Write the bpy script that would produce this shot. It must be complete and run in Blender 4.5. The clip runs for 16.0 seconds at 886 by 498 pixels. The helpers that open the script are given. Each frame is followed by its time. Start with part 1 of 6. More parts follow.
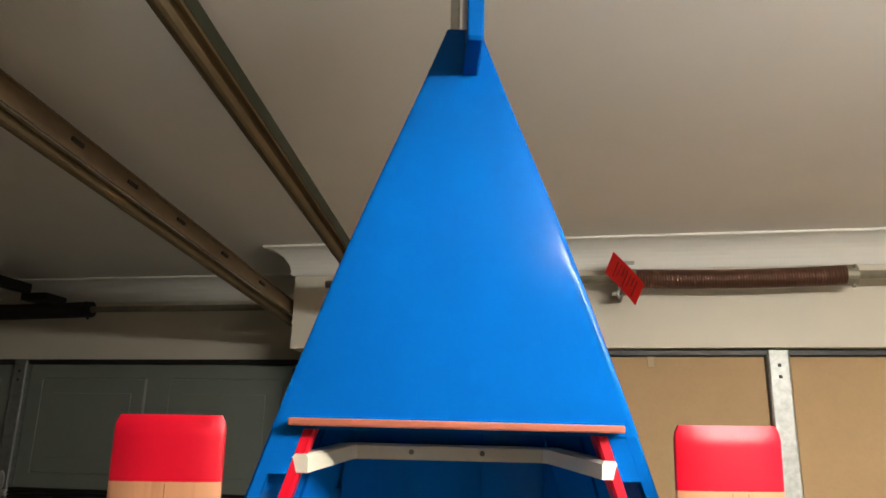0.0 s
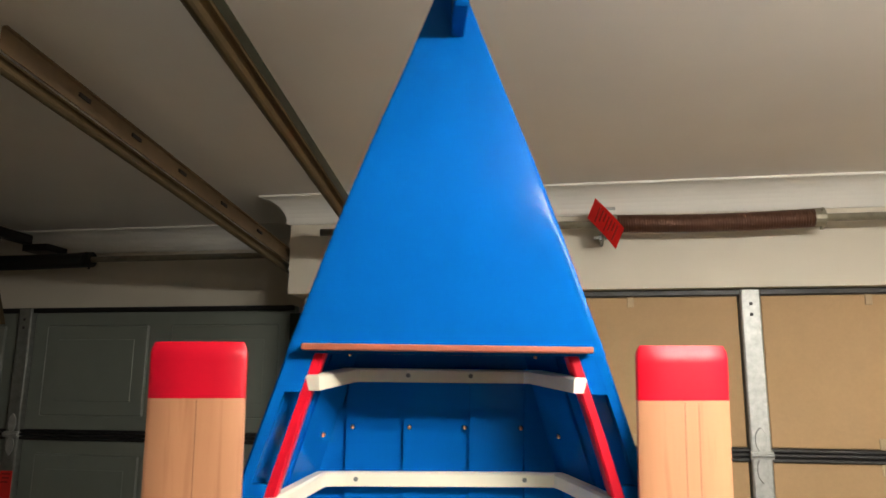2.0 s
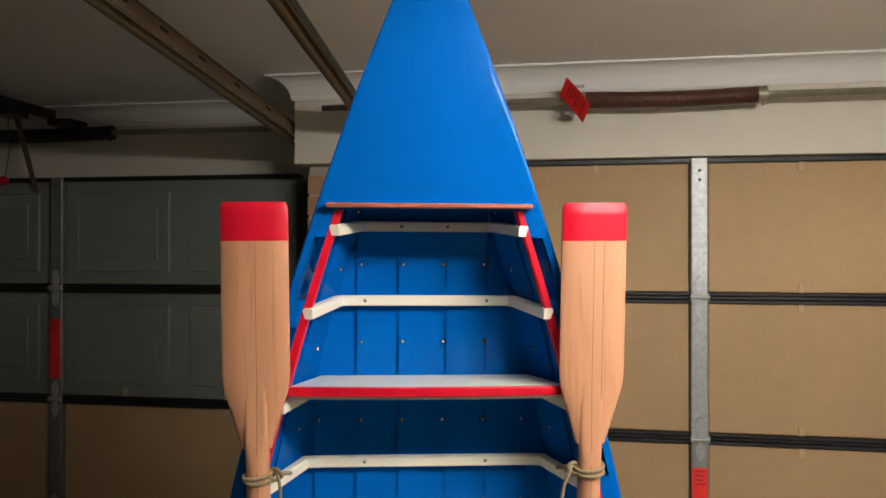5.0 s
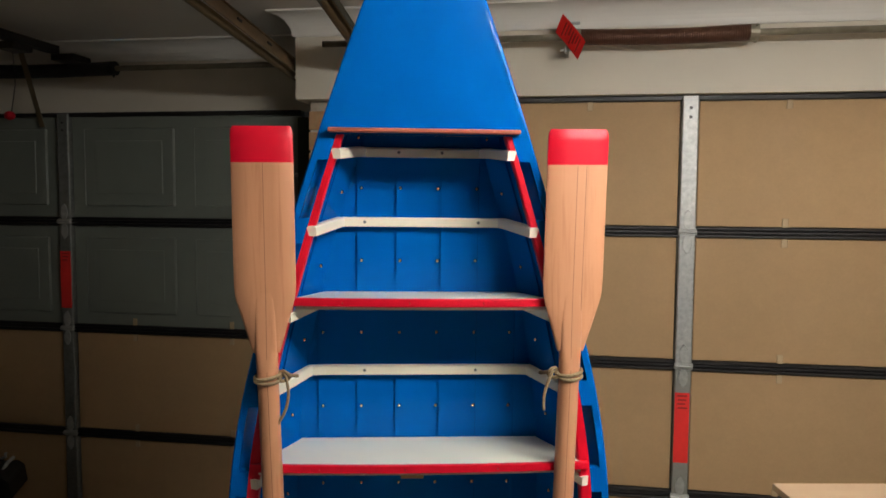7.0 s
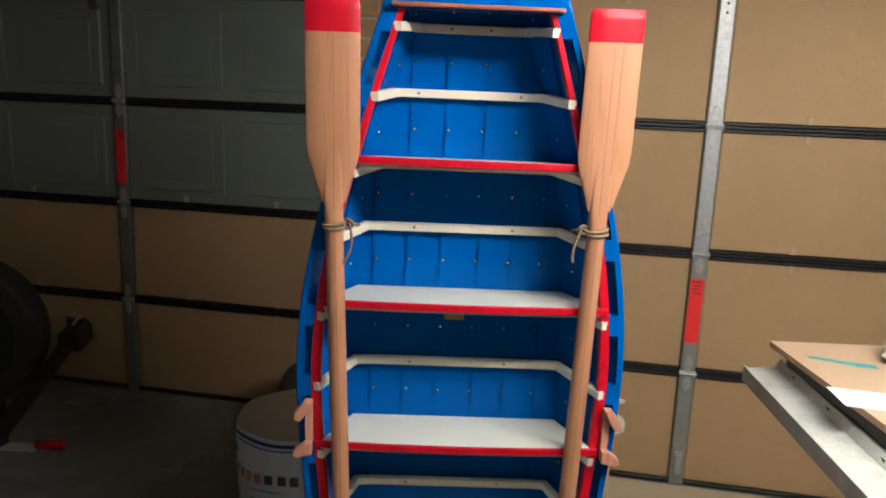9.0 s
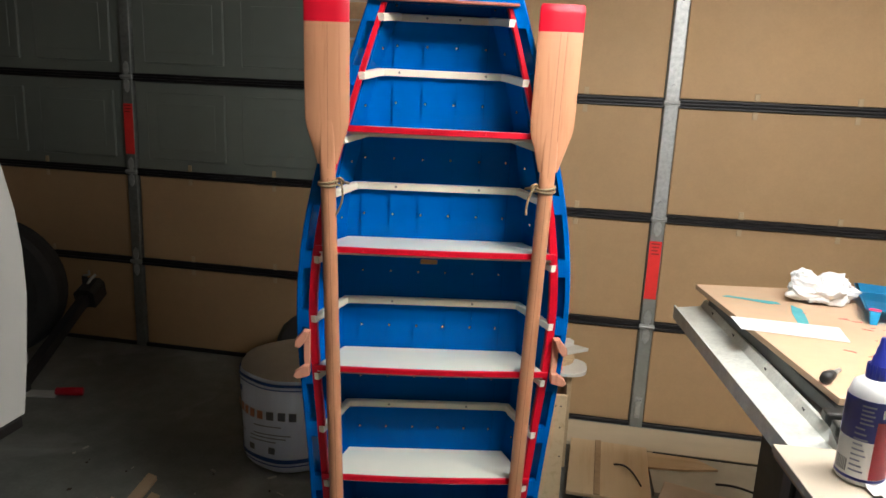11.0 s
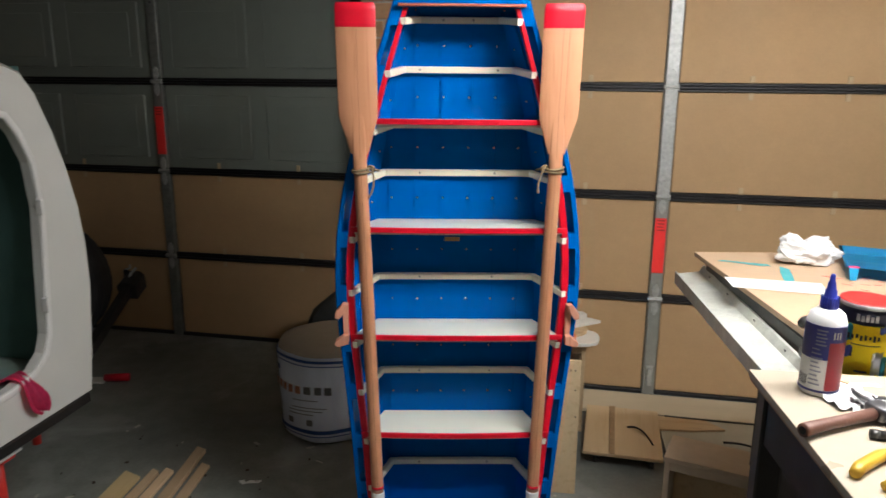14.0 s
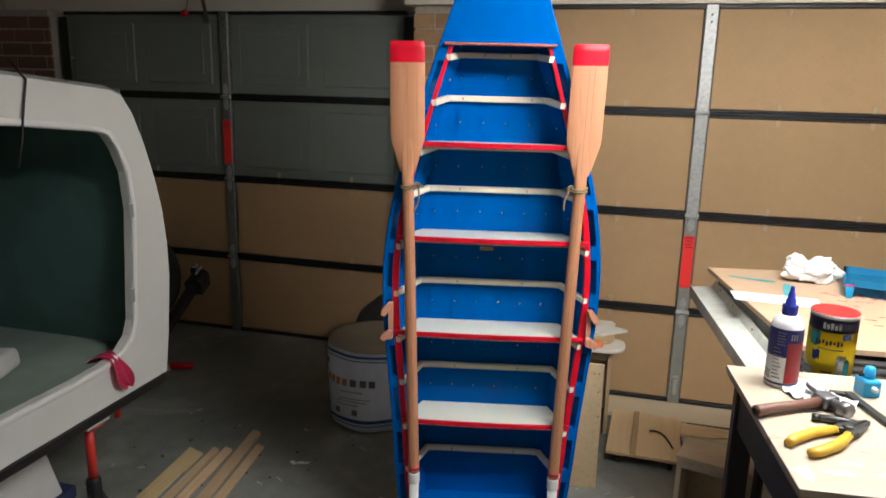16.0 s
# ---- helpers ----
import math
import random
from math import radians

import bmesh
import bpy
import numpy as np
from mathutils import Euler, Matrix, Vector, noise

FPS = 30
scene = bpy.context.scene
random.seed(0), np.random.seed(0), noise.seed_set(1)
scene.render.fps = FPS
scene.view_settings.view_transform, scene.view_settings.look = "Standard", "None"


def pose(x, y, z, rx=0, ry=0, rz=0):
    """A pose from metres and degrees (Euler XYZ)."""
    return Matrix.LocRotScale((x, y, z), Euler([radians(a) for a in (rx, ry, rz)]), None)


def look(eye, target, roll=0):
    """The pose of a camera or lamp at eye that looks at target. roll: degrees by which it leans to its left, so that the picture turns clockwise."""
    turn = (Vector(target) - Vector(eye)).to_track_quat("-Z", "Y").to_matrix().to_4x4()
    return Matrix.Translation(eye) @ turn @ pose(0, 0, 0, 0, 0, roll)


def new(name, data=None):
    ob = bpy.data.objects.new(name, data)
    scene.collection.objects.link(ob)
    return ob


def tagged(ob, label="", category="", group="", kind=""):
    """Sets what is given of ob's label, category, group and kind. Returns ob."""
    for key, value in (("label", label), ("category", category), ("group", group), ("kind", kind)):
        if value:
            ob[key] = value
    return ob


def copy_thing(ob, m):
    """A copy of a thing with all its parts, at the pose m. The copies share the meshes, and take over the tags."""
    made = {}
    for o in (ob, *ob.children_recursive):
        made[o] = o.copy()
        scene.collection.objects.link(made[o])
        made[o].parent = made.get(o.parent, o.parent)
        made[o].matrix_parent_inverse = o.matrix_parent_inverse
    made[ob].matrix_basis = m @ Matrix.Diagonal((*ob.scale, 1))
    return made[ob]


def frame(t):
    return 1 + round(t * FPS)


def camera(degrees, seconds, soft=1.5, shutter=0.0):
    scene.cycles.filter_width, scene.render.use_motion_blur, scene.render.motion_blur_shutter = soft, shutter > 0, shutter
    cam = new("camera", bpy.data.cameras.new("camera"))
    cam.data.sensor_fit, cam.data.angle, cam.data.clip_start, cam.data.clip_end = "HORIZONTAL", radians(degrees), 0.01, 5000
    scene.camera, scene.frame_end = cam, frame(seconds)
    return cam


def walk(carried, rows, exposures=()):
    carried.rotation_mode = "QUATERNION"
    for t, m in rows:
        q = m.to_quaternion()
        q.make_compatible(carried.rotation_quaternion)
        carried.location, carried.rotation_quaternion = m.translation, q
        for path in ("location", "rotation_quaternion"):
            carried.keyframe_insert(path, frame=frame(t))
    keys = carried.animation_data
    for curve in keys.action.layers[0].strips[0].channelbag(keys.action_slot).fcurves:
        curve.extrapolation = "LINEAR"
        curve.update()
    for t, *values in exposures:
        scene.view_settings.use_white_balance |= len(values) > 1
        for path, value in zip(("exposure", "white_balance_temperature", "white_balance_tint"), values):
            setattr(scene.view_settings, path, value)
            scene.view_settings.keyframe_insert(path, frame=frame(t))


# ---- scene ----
cam = camera(63.1, 16.0, 1.5, 0.5)
PATH = [
    (0, (0.315, -0.129, 1.801), (-0.038, 1.770, 2.319), 1.22),
    (0.5, (0.313, -0.132, 1.789), (-0.048, 1.774, 2.275), 1.85),
    (1, (0.311, -0.150, 1.782), (-0.059, 1.764, 2.228), 2.15),
    (1.5, (0.299, -0.201, 1.777), (-0.039, 1.728, 2.180), 1.71),
    (2, (0.330, -0.227, 1.770), (0.003, 1.709, 2.152), 0.42),
    (2.5, (0.410, -0.234, 1.770), (0.008, 1.700, 2.083), 1.02),
    (3, (0.412, -0.305, 1.775), (0.028, 1.644, 2.010), 1.30),
    (3.5, (0.397, -0.394, 1.761), (0.021, 1.560, 1.963), 1.05),
    (4, (0.399, -0.421, 1.746), (0.033, 1.540, 1.893), 0.36),
    (4.2, (0.408, -0.454, 1.745), (0.052, 1.511, 1.858), 0.19),
    (6.5, (0.404, -0.655, 1.704), (0.123, 1.323, 1.613), 0.24),
    (7, (0.435, -0.666, 1.694), (0.120, 1.305, 1.557), 0.41),
    (7.5, (0.483, -0.702, 1.675), (0.084, 1.250, 1.501), 1.28),
    (8, (0.493, -0.761, 1.659), (0.026, 1.168, 1.412), 1.70),
    (8.5, (0.473, -0.802, 1.644), (-0.006, 1.113, 1.326), 2.19),
    (9, (0.423, -0.866, 1.625), (0.057, 1.061, 1.230), 2.24),
    (9.5, (0.385, -0.919, 1.630), (0.155, 1.015, 1.176), 2.18),
    (9.7, (0.400, -0.976, 1.635), (0.176, 0.960, 1.188), 1.92),
    (11.8, (0.562, -1.261, 1.630), (0.167, 0.641, 1.156), 2.92),
    (12, (0.537, -1.293, 1.629), (0.183, 0.609, 1.124), 2.86),
    (12.5, (0.509, -1.341, 1.621), (0.227, 0.562, 1.074), 1.80),
    (13, (0.490, -1.371, 1.626), (0.286, 0.544, 1.086), 0.96),
    (13.5, (0.493, -1.379, 1.630), (0.289, 0.541, 1.110), 0.29),
    (14, (0.545, -1.407, 1.642), (0.170, 0.498, 1.164), 0.37),
    (14.5, (0.593, -1.450, 1.644), (0.146, 0.439, 1.164), 1.02),
    (15, (0.636, -1.521, 1.657), (0.126, 0.350, 1.171), 1.25),
    (15.5, (0.660, -1.602, 1.673), (0.126, 0.259, 1.170), 1.84),
    (16, (0.635, -1.670, 1.701), (0.133, 0.213, 1.249), 1.34),
]
EXPOSURES = [(0, 0.14, 6860, 8), (2, 0.08, 6840, 8.5), (4, -0.14, 6650, 10), (7.5, -0.4, 6550, 10), (8.5, -0.32, 6380, 10), (9.5, -0.05, 6330, 10), (12, 0.0, 6180, 10), (16, 0.03, 6150, 10)]
walk(cam, [(t, look(eye, target, roll)) for t, eye, target, roll in PATH], EXPOSURES)

# ---- light ----
world = bpy.data.worlds.new("night")
world.use_nodes = True
world.node_tree.nodes["Background"].inputs[0].default_value = (0.05, 0.06, 0.08, 1)
world.node_tree.nodes["Background"].inputs[1].default_value = 0.2
scene.world = world
scene.view_settings.exposure = 0.0

# the place's one lamp: a fluorescent tube hung below the ceiling, built further down
LAMP, LAMP_POWER, LAMP_COLOR, LAMP_HALF = (1.29, -0.15, 2.30), 174.0, (1.0, 0.97, 0.93), 0.52


# ---- materials ----
def mat(name, color, rough=0.5, metal=0.0, grain=0.06, scale=30.0, stain=0.06, bump=0.05, stretch=(1, 1, 1), bump_scale=120.0, per_object=0.0, coat=0.0, fine=0.0, spec=0.5):
    """A paint, wood, metal or paper with colour variation at two scales and fine relief."""
    m = bpy.data.materials.new(name)
    m.use_nodes = True
    nt = m.node_tree
    bsdf = nt.nodes["Principled BSDF"]
    bsdf.inputs["Metallic"].default_value = metal
    bsdf.inputs["Coat Weight"].default_value = coat
    bsdf.inputs["Specular IOR Level"].default_value = spec
    geo = nt.nodes.new("ShaderNodeTexCoord")
    mp = nt.nodes.new("ShaderNodeMapping")
    mp.inputs["Scale"].default_value = stretch
    nt.links.new(geo.outputs["Object"], mp.inputs[0])

    def tex(s, detail):
        n = nt.nodes.new("ShaderNodeTexNoise")
        n.inputs["Scale"].default_value, n.inputs["Detail"].default_value = s, detail
        nt.links.new(mp.outputs[0], n.inputs["Vector"])
        return n.outputs["Fac"]

    def mul(a, lo, hi):
        n = nt.nodes.new("ShaderNodeMapRange")
        n.inputs["From Min"].default_value, n.inputs["From Max"].default_value = 0.25, 0.75
        n.inputs["To Min"].default_value, n.inputs["To Max"].default_value = lo, hi
        nt.links.new(a, n.inputs["Value"])
        return n.outputs[0]

    def join(a, b):
        n = nt.nodes.new("ShaderNodeMath")
        n.operation = "MULTIPLY"
        nt.links.new(a, n.inputs[0])
        nt.links.new(b, n.inputs[1])
        return n.outputs[0]

    f = join(mul(tex(scale, 6), 1 - grain, 1 + grain), mul(tex(scale * 0.09, 3), 1 - stain, 1 + stain))
    if fine:
        f = join(f, mul(tex(scale * 6, 3), 1 - fine, 1 + fine))
    if per_object:
        oi = nt.nodes.new("ShaderNodeObjectInfo")
        n = nt.nodes.new("ShaderNodeMapRange")
        n.inputs["To Min"].default_value, n.inputs["To Max"].default_value = 1 - per_object, 1 + per_object
        nt.links.new(oi.outputs["Random"], n.inputs["Value"])
        f = join(f, n.outputs[0])
    mix = nt.nodes.new("ShaderNodeVectorMath")
    mix.operation = "SCALE"
    mix.inputs[0].default_value = color
    nt.links.new(f, mix.inputs["Scale"])
    nt.links.new(mix.outputs[0], bsdf.inputs["Base Color"])
    nt.links.new(mul(tex(scale * 0.3, 4), max(rough - 0.07, 0.02), min(rough + 0.07, 1)), bsdf.inputs["Roughness"])
    if bump:
        b = nt.nodes.new("ShaderNodeBump")
        b.inputs["Strength"].default_value, b.inputs["Distance"].default_value = bump, 0.004
        nt.links.new(tex(bump_scale, 4), b.inputs["Height"])
        nt.links.new(b.outputs[0], bsdf.inputs["Normal"])
    return m


def wood(name, color, dark, axis="z", scale=9.0, rough=0.5, per_object=0.06, coat=0.0, strong=0.55):
    """Sawn timber with growth lines that run along one axis."""
    m = mat(name, color, rough, grain=0.05, scale=20, stain=0.08, bump=0.06, per_object=per_object, coat=coat,
            stretch={"x": (0.06, 1, 1), "y": (1, 0.06, 1), "z": (1, 1, 0.06)}[axis])
    nt = m.node_tree
    bsdf = nt.nodes["Principled BSDF"]
    old = bsdf.inputs["Base Color"].links[0].from_socket
    mp = [n for n in nt.nodes if n.type == "MAPPING"][0]
    wv = nt.nodes.new("ShaderNodeTexNoise")
    wv.inputs["Scale"].default_value, wv.inputs["Detail"].default_value, wv.inputs["Distortion"].default_value = scale * 12, 4, 0.4
    nt.links.new(mp.outputs[0], wv.inputs["Vector"])
    ramp = nt.nodes.new("ShaderNodeValToRGB")
    ramp.color_ramp.elements[0].position, ramp.color_ramp.elements[1].position = 0.52, 0.72
    nt.links.new(wv.outputs["Fac"], ramp.inputs[0])
    mx = nt.nodes.new("ShaderNodeMix")
    mx.data_type = "RGBA"
    mx.inputs[7].default_value = (*dark, 1)
    nt.links.new(old, mx.inputs[6])
    sc = nt.nodes.new("ShaderNodeMath")
    sc.operation = "MULTIPLY"
    sc.inputs[1].default_value = strong
    nt.links.new(ramp.outputs[0], sc.inputs[0])
    nt.links.new(sc.outputs[0], mx.inputs[0])
    nt.links.new(mx.outputs[2], bsdf.inputs["Base Color"])
    return m


M_BLUE = mat("blue_gloss_paint", (0.0, 0.093, 0.368), 0.13, grain=0.03, scale=14, stain=0.05, bump=0.03, bump_scale=60, stretch=(1, 1, 0.4), spec=0.06)
M_RED = mat("red_gloss_paint", (0.54, 0.004, 0.020), 0.38, grain=0.06, scale=20, bump=0.04, bump_scale=70, spec=0.3)
M_CREAM = mat("cream_paint", (0.80, 0.76, 0.62), 0.4, grain=0.03, scale=25, bump=0.03)
M_SHELF = mat("white_shelf_paint", (0.82, 0.83, 0.71), 0.38, grain=0.02, scale=12, bump=0.02)
M_COPPER = mat("copper_rivet", (0.75, 0.42, 0.28), 0.25, 1.0, bump=0)
M_OAR = wood("varnished_pine", (0.51, 0.240, 0.125), (0.35, 0.145, 0.065), "z", 8, 0.45, 0.06, 0.05, 0.55)
M_OARLINE = mat("glue_line", (0.24, 0.11, 0.055), 0.6, bump=0)
M_CEDAR = wood("oiled_cedar", (0.34, 0.10, 0.058), (0.18, 0.04, 0.02), "x", 10, 0.45, 0.05)
M_PAD = wood("pink_hardwood", (0.62, 0.29, 0.19), (0.40, 0.15, 0.09), "z", 8, 0.5, 0.1)
M_WHITEPLASTIC = mat("white_plastic", (0.75, 0.76, 0.74), 0.35, bump=0.01)
M_PLATE = wood("varnished_plate", (0.42, 0.25, 0.10), (0.25, 0.12, 0.04), "x", 8, 0.4)
M_ROPE = mat("jute_rope", (0.27, 0.20, 0.11), 0.9, grain=0.3, scale=300, bump=0.6, bump_scale=500)
M_CARD = mat("brown_door_lining", (0.44, 0.285, 0.142), 0.75, grain=0.03, scale=16, stain=0.07, bump=0.03, per_object=0.03, fine=0.03)
M_PANEL = mat("grey_green_door_steel", (0.18, 0.20, 0.175), 0.45, grain=0.03, scale=12, stain=0.06, bump=0.05, bump_scale=250)
M_BLACK = mat("black_rubber_seal", (0.012, 0.011, 0.011), 0.5, grain=0.2, scale=30, bump=0.05)
M_GALV = mat("galvanised_steel", (0.42, 0.43, 0.41), 0.48, 0.45, grain=0.22, scale=55, stain=0.12, bump=0.03, fine=0.08)
M_DULL = mat("dull_dark_steel", (0.18, 0.19, 0.175), 0.5, 0.3, grain=0.2, scale=50, stain=0.15, bump=0.04)
M_TRACK = mat("dull_zinc_track", (0.20, 0.155, 0.09), 0.46, 0.6, grain=0.15, scale=20, stain=0.2, bump=0.05)
M_WALL = mat("cream_wall_paint", (0.70, 0.64, 0.53), 0.7, grain=0.015, scale=10, stain=0.04, bump=0.06, bump_scale=200)
# for walls out of view; brown picked to cut the room's bounced light
M_DIMWALL = mat("bounce_cutting_brown", (0.36, 0.29, 0.22), 0.85, grain=0.12, scale=30, stain=0.15, bump=0.3, bump_scale=80)
M_CORNICE = mat("white_cornice_paint", (0.76, 0.73, 0.67), 0.6, grain=0.02, scale=8, stain=0.03, bump=0.02)
M_CEIL = mat("ceiling_paint", (0.95, 0.915, 0.865), 0.8, grain=0.015, scale=6, stain=0.05, bump=0.05, bump_scale=150)
M_FLOOR = mat("stained_concrete", (0.165, 0.175, 0.158), 0.5, grain=0.18, scale=11, stain=0.42, bump=0.15, bump_scale=40, fine=0.10)
# pale scuffs and dried spills worn into the concrete
nt = M_FLOOR.node_tree
bsdf = nt.nodes["Principled BSDF"]
plain = bsdf.inputs["Base Color"].links[0].from_socket
spill = nt.nodes.new("ShaderNodeTexNoise")
spill.inputs["Scale"].default_value, spill.inputs["Detail"].default_value, spill.inputs["Distortion"].default_value = 2.6, 9, 0.6
nt.links.new([n for n in nt.nodes if n.type == "MAPPING"][0].outputs[0], spill.inputs["Vector"])
ramp = nt.nodes.new("ShaderNodeValToRGB")
ramp.color_ramp.elements[0].position, ramp.color_ramp.elements[1].position = 0.56, 0.74
ramp.color_ramp.elements[1].color = (0.55, 0.55, 0.55, 1)
nt.links.new(spill.outputs["Fac"], ramp.inputs[0])
worn = nt.nodes.new("ShaderNodeMix")
worn.data_type = "RGBA"
worn.inputs[7].default_value = (0.42, 0.43, 0.41, 1)
nt.links.new(plain, worn.inputs[6])
nt.links.new(ramp.outputs[0], worn.inputs[0])
nt.links.new(worn.outputs[2], bsdf.inputs["Base Color"])
M_BRICK2 = mat("dark_brown_brick", (0.17, 0.085, 0.05), 0.85, grain=0.15, scale=40, stain=0.1, bump=0.4, bump_scale=90, per_object=0.14)
M_BRICK = mat("tan_brick", (0.42, 0.25, 0.13), 0.85, grain=0.15, scale=40, stain=0.1, bump=0.4, bump_scale=90, per_object=0.14)
M_MORTAR = mat("mortar", (0.42, 0.37, 0.30), 0.9, grain=0.15, scale=60, bump=0.4)
M_SPRING = mat("brown_spring_steel", (0.11, 0.05, 0.03), 0.5, 0.5, grain=0.2, scale=40, bump=0.05)
M_LABEL = mat("red_warning_label", (0.85, 0.035, 0.030), 0.5, grain=0.08, scale=30, bump=0.01)
M_INK = mat("dark_print", (0.36, 0.015, 0.012), 0.6, bump=0)


# ---- mesh helpers ----
def part(name, bm, material, parent=None, label="", smooth=False):
    me = bpy.data.meshes.new(name)
    bm.normal_update()
    bm.to_mesh(me)
    bm.free()
    me.materials.append(material)
    if smooth:
        for p in me.polygons:
            p.use_smooth = True
    ob = new(name, me)
    ob.parent = parent
    return tagged(ob, label) if label else ob


def thing(name, label, category, m=None, group="", kind=""):
    ob = new(name)
    ob.empty_display_size = 0.05
    if m is not None:
        ob.matrix_world = m
    return tagged(ob, label, category, group, kind)


def bm_box(x0, x1, y0, y1, z0, z1, bevel=0.0, seg=2, bm=None):
    own = bm is None
    b = bmesh.new()
    bmesh.ops.create_cube(b, size=1)
    for v in b.verts:
        v.co = ((x0 + x1) / 2 + v.co.x * (x1 - x0), (y0 + y1) / 2 + v.co.y * (y1 - y0), (z0 + z1) / 2 + v.co.z * (z1 - z0))
    if bevel:
        bmesh.ops.bevel(b, geom=b.edges[:], offset=bevel, segments=seg, affect="EDGES", profile=0.5)
    if own:
        return b
    return merge(bm, b)


def merge(bm, b):
    me = bpy.data.meshes.new("tmp")
    b.to_mesh(me)
    b.free()
    bm.from_mesh(me)
    bpy.data.meshes.remove(me)
    return bm


def bm_prism(pts, a, b, axis="z", bevel=0.0):
    """A flat outline pushed out along an axis from a to b."""
    put = {"z": lambda p, h: (p[0], p[1], h), "y": lambda p, h: (p[0], h, p[1]), "x": lambda p, h: (h, p[0], p[1])}[axis]
    bm = bmesh.new()
    lo = [bm.verts.new(put(p, a)) for p in pts]
    hi = [bm.verts.new(put(p, b)) for p in pts]
    n = len(pts)
    caps = [bm.faces.new(lo[::-1]), bm.faces.new(hi)]
    for i in range(n):
        bm.faces.new((lo[i], lo[(i + 1) % n], hi[(i + 1) % n], hi[i]))
    bmesh.ops.recalc_face_normals(bm, faces=bm.faces[:])
    if bevel:
        edges = [e for f in bm.faces if len(f.verts) == n for e in f.edges] if n != 4 else bm.edges[:]
        bmesh.ops.bevel(bm, geom=list(set(edges)), offset=bevel, segments=2, affect="EDGES", profile=0.5)
    return bm


def bm_sweep(path, section, up=(0, 0, 1), closed=False):
    """A closed section (pairs of side, up) carried along a path."""
    bm = bmesh.new()
    path = [Vector(p) for p in path]
    rings = []
    n = len(path)
    for i, p in enumerate(path):
        a = path[i - 1] if i else (path[-1] if closed else p)
        b = path[i + 1] if i < n - 1 else (path[0] if closed else p)
        d1, d2 = (p - a).normalized(), (b - p).normalized()
        d = (d1 + d2).normalized()
        side = d.cross(Vector(up)).normalized()
        top = side.cross(d).normalized()
        c = max(d.dot(d2 if d2.length else d1), 0.35)
        rings.append([bm.verts.new(p + side * (s / c) + top * u) for s, u in section])
    m = len(section)
    for i in range(n if closed else n - 1):
        r0, r1 = rings[i], rings[(i + 1) % n]
        for k in range(m):
            bm.faces.new((r0[k], r0[(k + 1) % m], r1[(k + 1) % m], r1[k]))
    if not closed:
        bm.faces.new(rings[0][::-1])
        bm.faces.new(rings[-1])
    bmesh.ops.recalc_face_normals(bm, faces=bm.faces[:])
    return bm


def ring(r, n=8, ry=None):
    return [(r * math.cos(2 * math.pi * k / n), (ry or r) * math.sin(2 * math.pi * k / n)) for k in range(n)]


def bm_tube(path, r, n=8):
    bm = bmesh.new()
    path = [Vector(p) for p in path]
    ref = Vector((0.3, 0.1, 0.95)).normalized()
    rings = []
    for i, p in enumerate(path):
        d = (path[min(i + 1, len(path) - 1)] - path[max(i - 1, 0)]).normalized()
        if abs(d.dot(ref)) > 0.95:
            ref = Vector((0.9, 0.3, 0.1)).normalized()
        s = d.cross(ref).normalized()
        t = s.cross(d).normalized()
        ref = t
        rr = r(i / max(len(path) - 1, 1)) if callable(r) else r
        rings.append([bm.verts.new(p + s * rr * math.cos(2 * math.pi * k / n) + t * rr * math.sin(2 * math.pi * k / n)) for k in range(n)])
    for a, b in zip(rings, rings[1:]):
        for k in range(n):
            bm.faces.new((a[k], a[(k + 1) % n], b[(k + 1) % n], b[k]))
    bm.faces.new(rings[0][::-1])
    bm.faces.new(rings[-1])
    bmesh.ops.recalc_face_normals(bm, faces=bm.faces[:])
    return bm


def bm_lathe(profile, n=32, center=(0, 0, 0)):
    """Pairs (radius, height), turned round the upright axis."""
    bm = bmesh.new()
    c = Vector(center)
    rings = [[bm.verts.new(c + Vector((r * math.cos(2 * math.pi * k / n), r * math.sin(2 * math.pi * k / n), z))) for k in range(n)] for r, z in profile]
    for a, b in zip(rings, rings[1:]):
        for k in range(n):
            bm.faces.new((a[k], a[(k + 1) % n], b[(k + 1) % n], b[k]))
    bm.faces.new(rings[0][::-1])
    bm.faces.new(rings[-1])
    bmesh.ops.recalc_face_normals(bm, faces=bm.faces[:])
    return bm


def smooth_by_angle(ob, degrees=35):
    for p in ob.data.polygons:
        p.use_smooth = True
    ob.data.set_sharp_from_angle(angle=radians(degrees))
    return ob


def spline(keys):
    """A smooth curve through a few (height, value) keys."""
    zs, vs = zip(*sorted(keys))
    zs, vs = np.array(zs), np.array(vs)
    slope = np.gradient(vs, zs)

    def at(z):
        z = float(np.clip(z, zs[0], zs[-1]))
        i = int(np.clip(np.searchsorted(zs, z) - 1, 0, len(zs) - 2))
        h = zs[i + 1] - zs[i]
        t = (z - zs[i]) / h
        return float((2 * t**3 - 3 * t**2 + 1) * vs[i] + (t**3 - 2 * t**2 + t) * h * slope[i] + (-2 * t**3 + 3 * t**2) * vs[i + 1] + (t**3 - t**2) * h * slope[i + 1])
    return at


# ---- structure ----
CEIL, LINTEL = 2.442, 2.1
X0, X1, Y0 = -3.7, 2.75, -4.2
YR, YL, YW = 2.2, 2.62, 2.72
XB = -0.64


def structure(name, bm, material, label, category):
    return tagged(part(name, bm, material), label, category, kind="structure")


